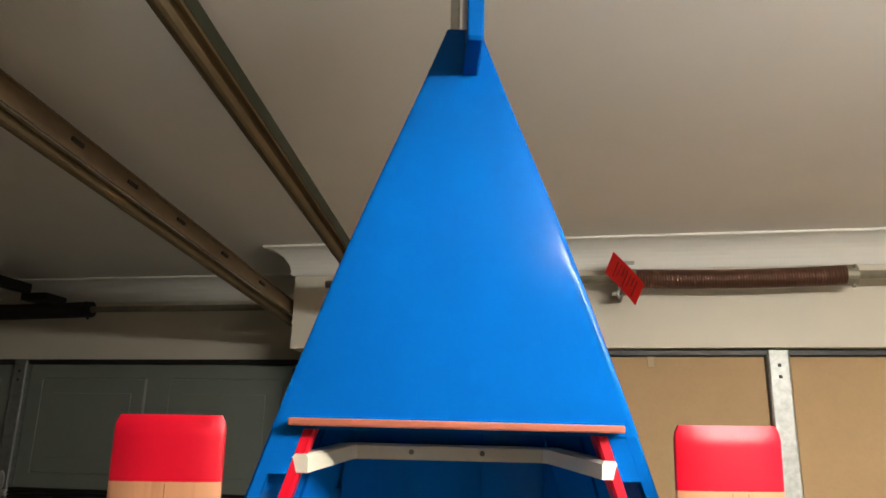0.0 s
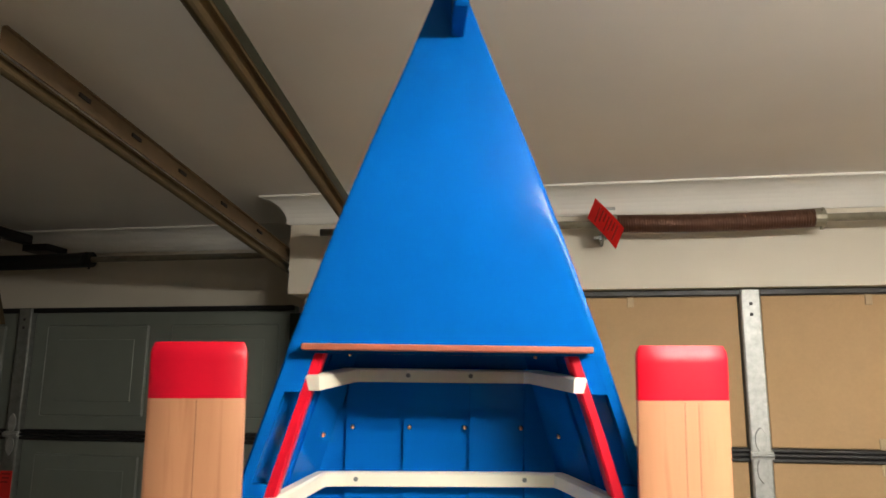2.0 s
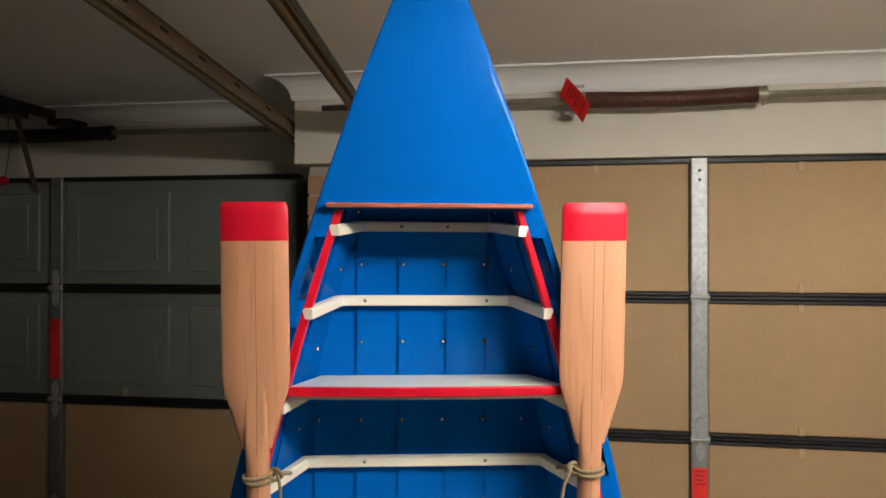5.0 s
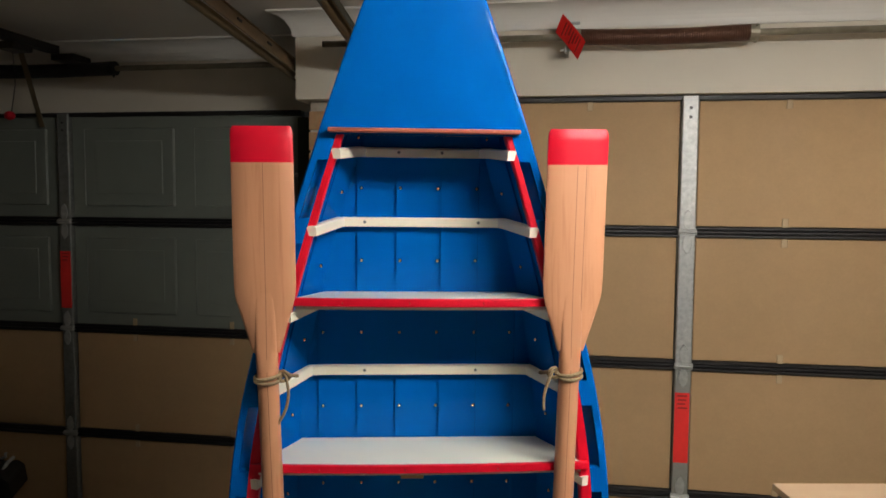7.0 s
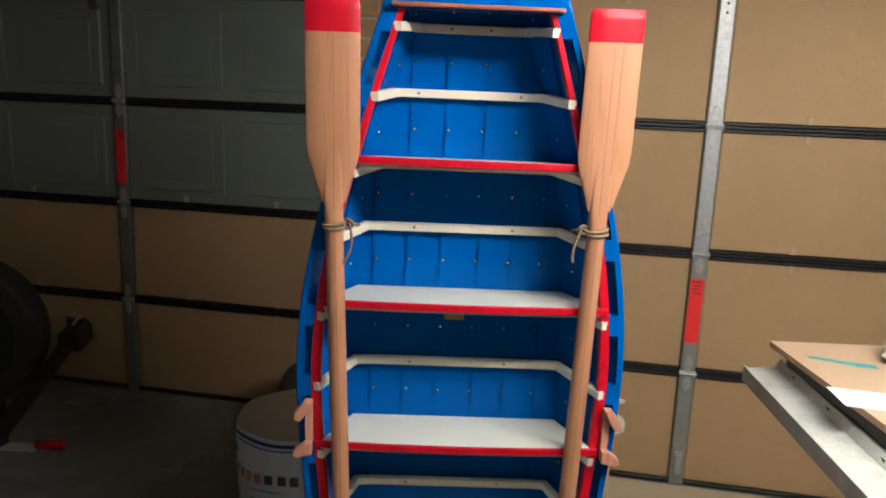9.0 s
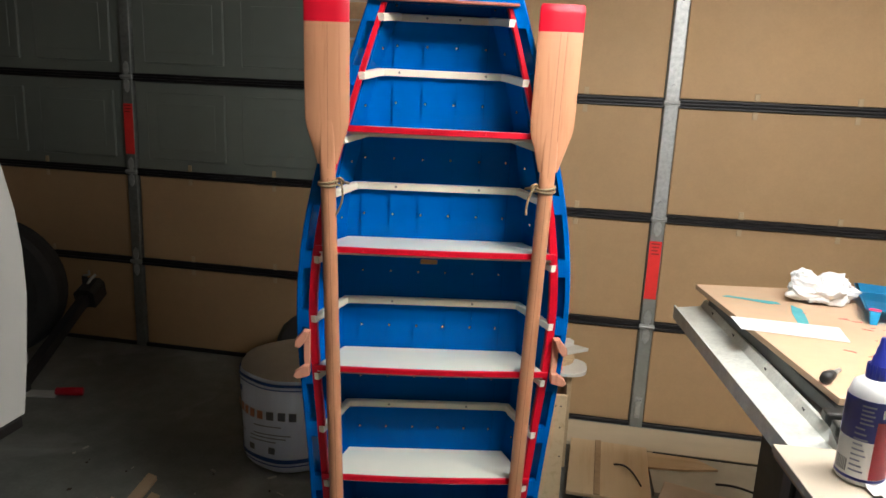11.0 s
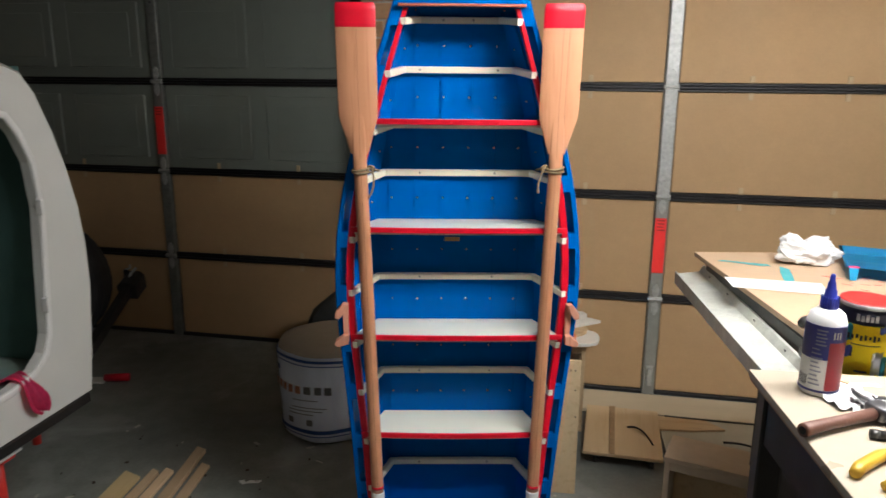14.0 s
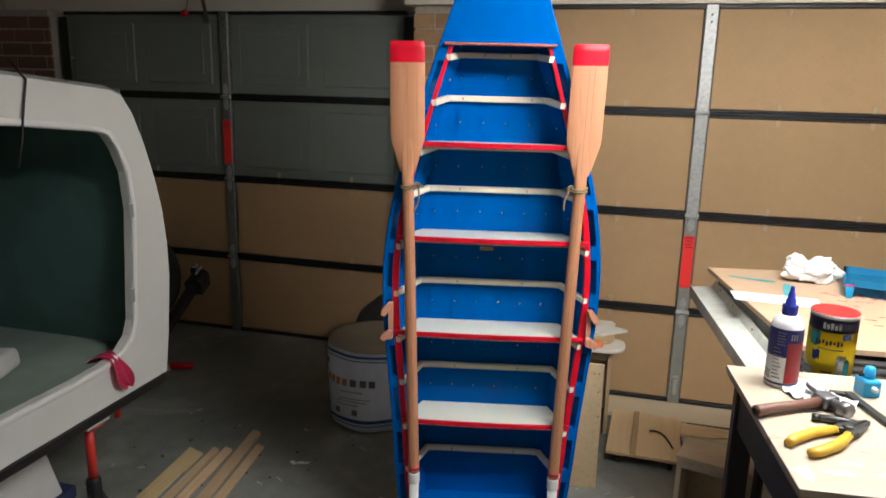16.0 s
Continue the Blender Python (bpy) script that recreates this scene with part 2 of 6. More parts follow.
structure("floor", bm_box(X0 - 0.1, X1 + 0.1, Y0 - 0.1, YW + 0.1, -0.1, 0), M_FLOOR, "dark stained concrete garage floor", "floor")
structure("ceiling", bm_box(X0 - 0.1, X1 + 0.1, Y0 - 0.1, YW + 0.1, CEIL, CEIL + 0.1), M_CEIL, "off-white painted plasterboard ceiling", "ceiling")
# unseen closing walls, their brown set by how much light should bounce
structure("wall_west", bm_box(X0 - 0.1, X0, Y0, YW, 0, CEIL), M_DIMWALL, "brown side wall, added unseen to limit bounced light", "wall")
structure("wall_east", bm_box(X1, X1 + 0.1, Y0, YW, 0, CEIL), M_DIMWALL, "brown side wall, added unseen to limit bounced light", "wall")
structure("wall_south", bm_box(X0, X1, Y0 - 0.1, Y0, 0, CEIL), M_DIMWALL, "brown back wall, added unseen to limit bounced light", "wall")
structure("lintel_right", bm_box(XB, X1, YR, YW + 0.1, LINTEL, CEIL), M_WALL, "cream plastered bulkhead above the garage door", "wall")
structure("lintel_left", bm_box(X0, XB, YL, YW + 0.1, LINTEL, CEIL), M_WALL, "cream plastered wall above the garage door", "wall")
# cove cornice round the bulkhead
cove = [(0.0, 0.0), (0.09, 0.0), (0.09, -0.006)] + [(0.088 - 0.076 * math.sin(a), -0.008 - 0.076 * (1 - math.cos(a))) for a in np.linspace(0, math.pi / 2, 9)] + [(0.010, -0.092), (0.0, -0.092)]
structure("trim_cornice", bm_sweep([(X0, YL, CEIL), (XB, YL, CEIL), (XB, YR, CEIL), (X1, YR, CEIL)], cove), M_CORNICE, "white plaster cove cornice", "cornice")


def bricks(name, x0, x1, y0, y1, z0, z1):
    """A brick pier: a mortar core with single bricks set proud of it."""
    core = structure(name, bm_box(x0 + 0.006, x1 - 0.006, y0 + 0.006, y1, z0, z1), M_MORTAR, "tan face-brick pier beside the garage door", "wall")
    return core


pier = bricks("wall_pier", -0.61, -0.30, 2.27, YW + 0.1, 0, LINTEL)
pier_l = bricks("wall_pier_left", X0, -3.17, 2.42, YW + 0.1, 0, LINTEL)
pier_r = bricks("wall_pier_right", 2.14, X1, 2.30, YW + 0.1, 0, LINTEL)


M_GALVDULL = mat("dull_greenish_zinc", (0.30, 0.31, 0.275), 0.5, 0.3, grain=0.1, scale=30, stain=0.15, bump=0.05)


def sectional_door(name, cx, y, lined, label):
    """A four-panel overhead door, seen from inside: panels, seals, a middle strut with hinges."""
    door = thing(name, label, "garage door", pose(cx, y, 0), kind="structure")
    H, W, J = 0.525, 1.2, 0.022
    for k in range(4):
        z0, z1 = k * H, (k + 1) * H
        for s in (-1, 1):
            xa, xb = (0.036, W) if s > 0 else (-W, -0.036)
            if k < lined:
                part("lining", bm_box(xa, xb, 0.006, 0.03, z0 + J, z1 - J, 0.003, 1), M_CARD, door, "brown board lining")
            else:
                bm = bm_box(xa, xb, 0.010, 0.03, z0 + J, z1 - J)
                for i in range(2):
                    # raised and fielded rectangles pressed into the steel
                    a, b = 0.10 + i * 0.57, 0.57 + i * 0.57
                    a, b = (a, b) if s > 0 else (-b, -a)
                    for d, h in ((0.0, 0.008), (0.014, 0.0015), (0.055, 0.010)):
                        bm_box(a + d, b - d, 0.010 - h, 0.0115, z0 + 0.075 + d, z1 - 0.075 - d, 0.0075 if h > 0.002 else 0.001, 1, bm)
                part("steel_panel", bm, M_PANEL, door, "pressed grey-green steel panel")
        part("back_sheet", bm_box(-W, W, 0.031, 0.05, z0 + 0.002, z1 - 0.002), M_PANEL, door)
    for k in range(5):
        z = k * H
        bm = bmesh.new()
        lo, hi = (z - J if k else 0.0), (z + J if k < 4 else z)
        n = 3 if 0 < k < 4 else 1
        for i in range(n):
            a, b = lo + (hi - lo) * i / n, lo + (hi - lo) * (i + 1) / n
            bm_box(-W, W, -0.008 if i != 1 else -0.001, 0.012, a + 0.001, b - 0.001, 0.003, 1, bm)
        part("seal", bm, M_BLACK, door, "black rubber and steel joint strip")
    # the strut: a folded channel, one length a panel
    for k in range(4):
        z0, z1 = k * H + 0.004, (k + 1) * H - 0.004
        bm = bm_prism([(-0.031, 0.02), (-0.031, -0.012), (-0.026, -0.016), (0.026, -0.016), (0.031, -0.012), (0.031, 0.02)], z0, z1)
        # left strut darker all over; right strut darker and greener in its lower half
        part("strut", bm, (M_GALV if k > 1 else M_GALVDULL) if lined == 4 else M_DULL, door, "galvanised steel strut")
    for k in range(1, 4):
        bm = bmesh.new()
        for s in (-1, 1):
            pts = [(0.018 * math.cos(a) * (1 if abs(math.sin(a)) < 0.6 else 0.7), k * H + s * 0.045 + 0.040 * math.sin(a)) for a in np.linspace(0, 2 * math.pi, 13)[:-1]]
            merge(bm, bm_prism(pts, -0.021, -0.014, "y", 0.002))
        merge(bm, bm_tube([(-0.034, -0.024, k * H), (0.034, -0.024, k * H)], 0.006, 8))
        bm_box(-0.036, 0.036, -0.022, -0.014, k * H - 0.012, k * H + 0.012, 0.002, 1, bm)
        part("hinge", bm, M_GALV, door, "galvanised hinge with pressed leaves")
    bm = bmesh.new()
    for z in (4 * H - 0.05, 4 * H - 0.085):
        bm_box(-0.005, 0.005, -0.019, -0.015, z - 0.005, z + 0.005, 0.001, 1, bm)
    part("bolt", bm, M_BLACK, door)
    return door


door_r = sectional_door("door_1", 0.927, 2.25, 4, "closed sectional garage door lined with brown board")
door_l = sectional_door("door_2", -1.94, 2.53, 2, "closed sectional garage door, steel above and brown board below")


def label_strip(door, z0, z1, text_rows):
    lab = part("warning_label", bm_box(-0.029, 0.027, -0.0185, -0.0165, z0, z1), M_LABEL, door, "red printed warning label")
    for k in range(text_rows):
        z = z1 - 0.012 - k * 0.016
        bm = bm_box(-0.020 + 0.003 * (k % 2), 0.018 - 0.004 * (k % 3), -0.0195, -0.0187, z - 0.003, z + 0.003)
        part("print_bar", bm, M_INK, lab)


label_strip(door_r, 0.664, 0.944, 4)
label_strip(door_l, 1.15, 1.43, 3)


# ---- the boat bookcase ----
FOOT = 0.0141   # the hull's foot is cut off by this much, where it meets the floor
STAND = pose(0.1901, 0.6925, -FOOT, 1.04, -0.19, -0.26)
BOAT = STAND @ pose(-0.0156, -0.0035, 0, 0, 0, 12.5) @ pose(0, 0, 0, 0, 0.6, 0)
OARS = STAND @ pose(0, 0, 0, 0, 0, 12.5)
half_out = spline([(0.0, 0.285), (0.29, 0.319), (0.52, 0.335), (0.70, 0.350), (0.90, 0.367), (1.03, 0.372), (1.19, 0.362), (1.35, 0.335), (1.55, 0.281), (1.75, 0.221), (1.90, 0.172), (2.05, 0.119), (2.25, 0.041), (2.305, 0.0205)])
half_back = spline([(0.0, 0.195), (0.32, 0.222), (0.66, 0.252), (0.99, 0.262), (1.31, 0.245), (1.48, 0.215), (1.63, 0.180), (1.775, 0.135), (1.95, 0.085), (2.20, 0.020), (2.30, 0.008)])
depth = spline([(0.0, 0.165), (0.35, 0.174), (0.9, 0.180), (1.3, 0.184), (1.55, 0.180), (1.75, 0.165), (1.95, 0.12), (2.15, 0.07), (2.30, 0.03)])
RIBS = [0.160, 0.325, 0.496, 0.668, 0.830, 0.998, 1.165, 1.338, 1.486, 1.648, 1.791]
SHELVES = [(0.531, 3), (0.865, 5), (1.205, 7), (1.523, 9)]
GUN_IN, GUN_GAP = 0.0345, 0.0145   # red rail's outer face and the outwale's inner face, from the outer edge


def build_boat():
    boat = thing("boat_bookcase", "blue wooden rowing boat stood upright as a bookcase", "bookcase", BOAT)
    zs = list(np.linspace(FOOT + 0.004, 2.30, 47))
    # outwales: curved strips along both sides, with the skin's edge
    for s in (-1, 1):
        bm = bmesh.new()
        rows = []
        for z in zs:
            w = half_out(z)
            inner = max(w - GUN_GAP, 0.004)
            rows.append([bm.verts.new((s * a, b, z)) for a, b in ((inner, -0.004), (w - 0.003, -0.004), (w, -0.001), (w, 0.020), (inner, 0.020))])
        for a, b in zip(rows, rows[1:]):
            for k in range(5):
                bm.faces.new((a[k], a[(k + 1) % 5], b[(k + 1) % 5], b[k]))
        bm.faces.new(rows[0])
        bm.faces.new(rows[-1][::-1])
        bmesh.ops.recalc_face_normals(bm, faces=bm.faces[:])
        part("outwale", bm, M_BLUE, boat)
        # side strakes, two lapped boards from the gunwale to the chine
        for j in range(2):
            bm = bmesh.new()
            rows = []
            for z in zs:
                w, wb, d = half_out(z) - 0.012, half_back(z), depth(z)
                p0, p1 = Vector((w, 0.006, z)), Vector((wb, d, z))
                a, b = p0.lerp(p1, 0.5 * j), p0.lerp(p1, 0.5 * j + 0.54 if j == 0 else 1.0)
                n = Vector((d, -(wb - w), 0)).normalized() * (-1)
                o = n * (0.004 if j else 0.0)
                o2 = n * 0.007
                rows.append([bm.verts.new((s * q.x, q.y, q.z)) for q in (a + o, b, b - o2, a - o2)])
            for a, b in zip(rows, rows[1:]):
                for k in range(4):
                    bm.faces.new((a[k], a[(k + 1) % 4], b[(k + 1) % 4], b[k]))
            bm.faces.new(rows[0])
            bm.faces.new(rows[-1][::-1])
            bmesh.ops.recalc_face_normals(bm, faces=bm.faces[:])
            part("side_strake", bm, M_BLUE, boat)
        # inwale, the red rail
        bm = bmesh.new()
        rows = []
        for z in [z for z in zs if z < 1.80] + [1.826]:
            w = half_out(z) - GUN_IN
            t = 0.013 + 0.008 * min(max((1.75 - z) / 0.5, 0), 1)
            rows.append([bm.verts.new((s * a, b, z)) for a, b in ((w, -0.004), (w, 0.020), (w - t, 0.020), (w - t, -0.001), (w - t + 0.003, -0.004))])
        for a, b in zip(rows, rows[1:]):
            for k in range(5):
                bm.faces.new((a[k], a[(k + 1) % 5], b[(k + 1) % 5], b[k]))
        bm.faces.new(rows[0])
        bm.faces.new(rows[-1][::-1])
        bmesh.ops.recalc_face_normals(bm, faces=bm.faces[:])
        part("inwale", bm, M_RED, boat, "red inner rail")
        # spacer blocks between the two rails at every rib
        for z in RIBS:
            lo, hi = z - 0.024, z + 0.024
            if z > 1.75:
                lo, hi = 1.780, 1.834
            pts = []
            for q in (lo, hi):
                e = half_out(q)
                pts.append((q, e - GUN_IN - 0.001, e - GUN_GAP + 0.001))
            bm = bm_prism([(s * pts[0][1], pts[0][0]), (s * pts[0][2], pts[0][0]), (s * pts[1][2], pts[1][0]), (s * pts[1][1], pts[1][0])], -0.0035, 0.018, "y")
            part("spacer_block", bm, M_BLUE, boat)
    # back planks, upright lapped boards
    seams = [-0.300, -0.217, -0.135, -0.053, 0.041, 0.120, 0.203, 0.29]
    for i, (ua, ub) in enumerate(zip(seams, seams[1:])):
        bm = bmesh.new()
        rows = []
        for z in zs:
            wb = half_back(z) + 0.004
            a, b = max(ua, -wb), min(ub + 0.004, wb)
            if b - a < 0.006:
                continue
            d = depth(z)
            # each board tips a little, so that its left edge stands proud of its neighbour
            rows.append([bm.verts.new(p) for p in ((a, d - 0.0065, z), (b, d + 0.0005, z), (b, d + 0.008, z), (a, d + 0.002, z))])
        for a, b in zip(rows, rows[1:]):
            for k in range(4):
                bm.faces.new((a[k], a[(k + 1) % 4], b[(k + 1) % 4], b[k]))
        bm.faces.new(rows[0])
        bm.faces.new(rows[-1][::-1])
        bmesh.ops.recalc_face_normals(bm, faces=bm.faces[:])
        part("plank", bm, M_BLUE, boat)
    # the bottom's skin behind the lapped boards
    bm = bmesh.new()
    rows = [[bm.verts.new((u, depth(z) + dy, z)) for u, dy in ((-half_back(z) - 0.008, 0.010), (half_back(z) + 0.008, 0.010), (half_back(z) + 0.004, 0.016), (-half_back(z) - 0.004, 0.016))] for z in zs]
    for a, b in zip(rows, rows[1:]):
        for k in range(4):
            bm.faces.new((a[k], a[(k + 1) % 4], b[(k + 1) % 4], b[k]))
    bm.faces.new(rows[0])
    bm.faces.new(rows[-1][::-1])
    bmesh.ops.recalc_face_normals(bm, faces=bm.faces[:])
    part("hull_skin", bm, M_BLUE, boat)
    # ribs
    for z in RIBS[1:]:
        a, b, d = half_out(z) - GUN_IN - 0.010, half_back(z) - 0.012, depth(z) - 0.016
        sx = (a - b) / d
        zc = z + (0.010 if z > 1.6 else 0.005)
        path = [(-a, -0.006, z), (-b - sx * 0.03, d - 0.03, zc), (-b - 0.004, d - 0.004, zc), (-b + 0.03, d, zc), (b - 0.03, d, zc), (b + 0.004, d - 0.004, zc), (b + sx * 0.03, d - 0.03, zc), (a, -0.006, z)]
        r = part("rib", bm_sweep(path, [(-0.009, -0.0095), (0.009, -0.0095), (0.009, 0.0065), (0.006, 0.0095), (-0.006, 0.0095), (-0.009, 0.0065)]), M_CREAM, boat, "cream painted bent rib")
        for u in (-0.118, 0.118) if z < 1.75 else (-0.048, 0.040):
            if abs(u) < b:
                sc = bm_lathe([(0.0034, 0.0), (0.0034, 0.0012), (0.0016, 0.0016)], 8)
                bmesh.ops.transform(sc, matrix=pose(u, d - 0.0085, zc, 90), verts=sc.verts)
                part("screw", sc, M_DULL, r)
    # foredeck, slightly crowned, from the cedar strip up to the stem
    bm = bmesh.new()
    front, back = [], []
    N = 24
    for z in np.linspace(1.826, 2.305, 20):
        w = half_out(z)
        ws = [math.copysign(1 - (1 - abs(2 * k / N - 1)) ** 1.7, 2 * k / N - 1) for k in range(N + 1)]
        crown = 0.0022 * min(1, w / 0.085)
        front.append([bm.verts.new((w * q, -0.0060 - crown * (1 - q * q) + 0.002 * max(0, 1 - (1 - abs(q)) * w / 0.004) ** 2, z)) for q in ws])
        back.append([bm.verts.new((w * q, 0.010, z)) for q in ws])
    for g, flip in ((front, False), (back, True)):
        for a, b in zip(g, g[1:]):
            for k in range(N):
                f = (a[k], a[k + 1], b[k + 1], b[k])
                bm.faces.new(f[::-1] if flip else f)
    for a, b in zip(range(19), range(1, 20)):
        for k in (0, N):
            bm.faces.new((front[a][k], front[b][k], back[b][k], back[a][k]))
    for i in (0, 19):
        for k in range(N):
            bm.faces.new((front[i][k], front[i][k + 1], back[i][k + 1], back[i][k]))
    bmesh.ops.recalc_face_normals(bm, faces=bm.faces[:])
    smooth_by_angle(part("foredeck", bm, M_BLUE, boat), 40)
    t = part("deck_strip", bm_box(-0.176, 0.176, -0.028, 0.012, 1.8295, 1.8375, 0.002, 2), M_CEDAR, boat, "oiled cedar strip")
    # stem head
    pts = [(-0.008, 2.243), (-0.082, 2.247), (-0.086, 2.251), (-0.086, 2.40), (-0.070, 2.42), (0.03, 2.42), (0.03, 2.25)]
    part("stem", bm_prism(pts, -0.001, 0.018, "x", 0.003), M_BLUE, boat)
    part("stem_facing", bm_box(-0.016, -0.005, 0.012, 0.04, 2.29, 2.42, 0.002, 1), M_CREAM, boat, "cream stem facing")
    # shelves
    for top, k in SHELVES:
        z0 = top - 0.024
        w, wb, d = half_out(top) - GUN_IN - 0.016, half_back(top) - 0.004, depth(top) - 0.010
        bow = 0.012
        fr = [(-w + 2 * w * q / 12, -0.004 - bow * (1 - (2 * q / 12 - 1) ** 2)) for q in range(13)]
        sh = part("shelf", bm_prism(fr + [(wb, d), (-wb, d)], z0 + 0.002, top), M_SHELF, boat, "white painted shelf board")
        for v in sh.data.vertices:
            v.co.z -= 0.075 * (v.co.y + 0.004)
        wf = half_out(top) - GUN_IN - 0.004
        fe = [(-wf + 2 * wf * q / 12, -0.0045 - bow * (1 - (2 * q / 12 - 1) ** 2)) for q in range(13)]
        part("edging", bm_prism([(x, y - 0.009) for x, y in fe] + fe[::-1], top - 0.0145, top + 0.001, "z", 0.0015), M_RED, sh, "red painted shelf edge")
        for u in (-0.6, -0.1, 0.45):
            sc = bm_lathe([(0.0018, 0.0), (0.0018, 0.0006)], 6)
            bmesh.ops.transform(sc, matrix=pose(u * wf, -0.0135 - bow * (1 - u * u), top - 0.007, 90), verts=sc.verts)
            part("pin", sc, M_COPPER, sh)
    # closed box at the foot
    zb = 0.145
    w, wb, d = half_out(zb) - GUN_IN - 0.006, half_back(zb) - 0.002, depth(zb) - 0.006
    wp, dp = half_back(0.30) + 0.012, depth(0.30) - 0.022
    part("foot_panel", bm_prism([(-wp, dp), (wp, dp), (wp - 0.004, dp + 0.012), (-wp + 0.004, dp + 0.012)], zb - 0.01, 0.326, "z", 0.001), M_BLUE, boat)
    part("foot_board", bm_prism([(-w, 0.0), (w, 0.0), (wb, d), (-wb, d)], zb - 0.02, zb), M_BLUE, boat)
    w, wb, d = half_out(0.0) - 0.006, half_back(0.0), depth(0.0)
    part("transom", bm_prism([(-w, 0.004), (w, 0.004), (wb, d), (-wb, d)], FOOT + 0.004, FOOT + 0.024), M_BLUE, boat)
    # wooden plate under the third shelf
    part("plate", bm_box(-0.040, 0.006, 0.052, 0.058, 1.149, 1.161, 0.001, 1), M_PLATE, boat, "small varnished wooden plate")
    # rivets
    rb = bmesh.new()
    bmesh.ops.create_uvsphere(rb, u_segments=8, v_segments=5, radius=0.0040)
    first = None
    for lo, hi in zip(RIBS, RIBS[1:] + [1.868]):
        z = (lo + hi) / 2
        if z < 0.5:
            continue
        for u in (-0.208, -0.126, -0.045, 0.034, 0.115, 0.192):
            if abs(u) > half_back(z) - 0.01:
                continue
            if first is None:
                first = part("rivet", rb, M_COPPER, boat, "copper rivet", True)
                o = first
            else:
                o = tagged(new("rivet", first.data), "copper rivet")
                o.parent = boat
            o.location = (u, depth(z) - 0.0066, z + 0.009)
        for s in (-1, 1):
            for q in (0.25, 0.78):
                o = tagged(new("rivet", first.data), "copper rivet") if first else None
                if o:
                    o.parent = boat
                    a, b = half_out(z) - 0.012, half_back(z)
                    o.location = (s * (a + (b - a) * q - 0.003), 0.006 + (depth(z) - 0.006) * q, z)
    # rowlock pads
    for s in (-1, 1):
        zc = 0.905
        w = half_out(zc)
        pad = part("rowlock_pad", bm_prism([(s * (w - 0.035), zc - 0.060), (s * (w - 0.022), zc - 0.060), (s * (w - 0.018), zc - 0.02), (s * (w - 0.018), zc + 0.02), (s * (w - 0.022), zc + 0.064), (s * (w - 0.035), zc + 0.064)], -0.018, -0.004, "y", 0.002), M_PAD, boat, "pink hardwood rowlock pad")
        up = [(w - 0.035, zc + 0.066), (w - 0.020, zc + 0.068), (w + 0.003, zc + 0.040), (w + 0.005, zc + 0.022), (w - 0.008, zc + 0.018), (w - 0.022, zc + 0.034)]
        dn = [(w - 0.035, zc - 0.034), (w - 0.020, zc - 0.034), (w + 0.004, zc - 0.052), (w + 0.008, zc - 0.064), (w - 0.002, zc - 0.072), (w - 0.035, zc - 0.062)]
        for g in (up, dn):
            part("horn", bm_prism([(s * a, b) for a, b in g], -0.036, -0.012, "y", 0.003), M_PAD, pad)
    return boat


boat = build_boat()


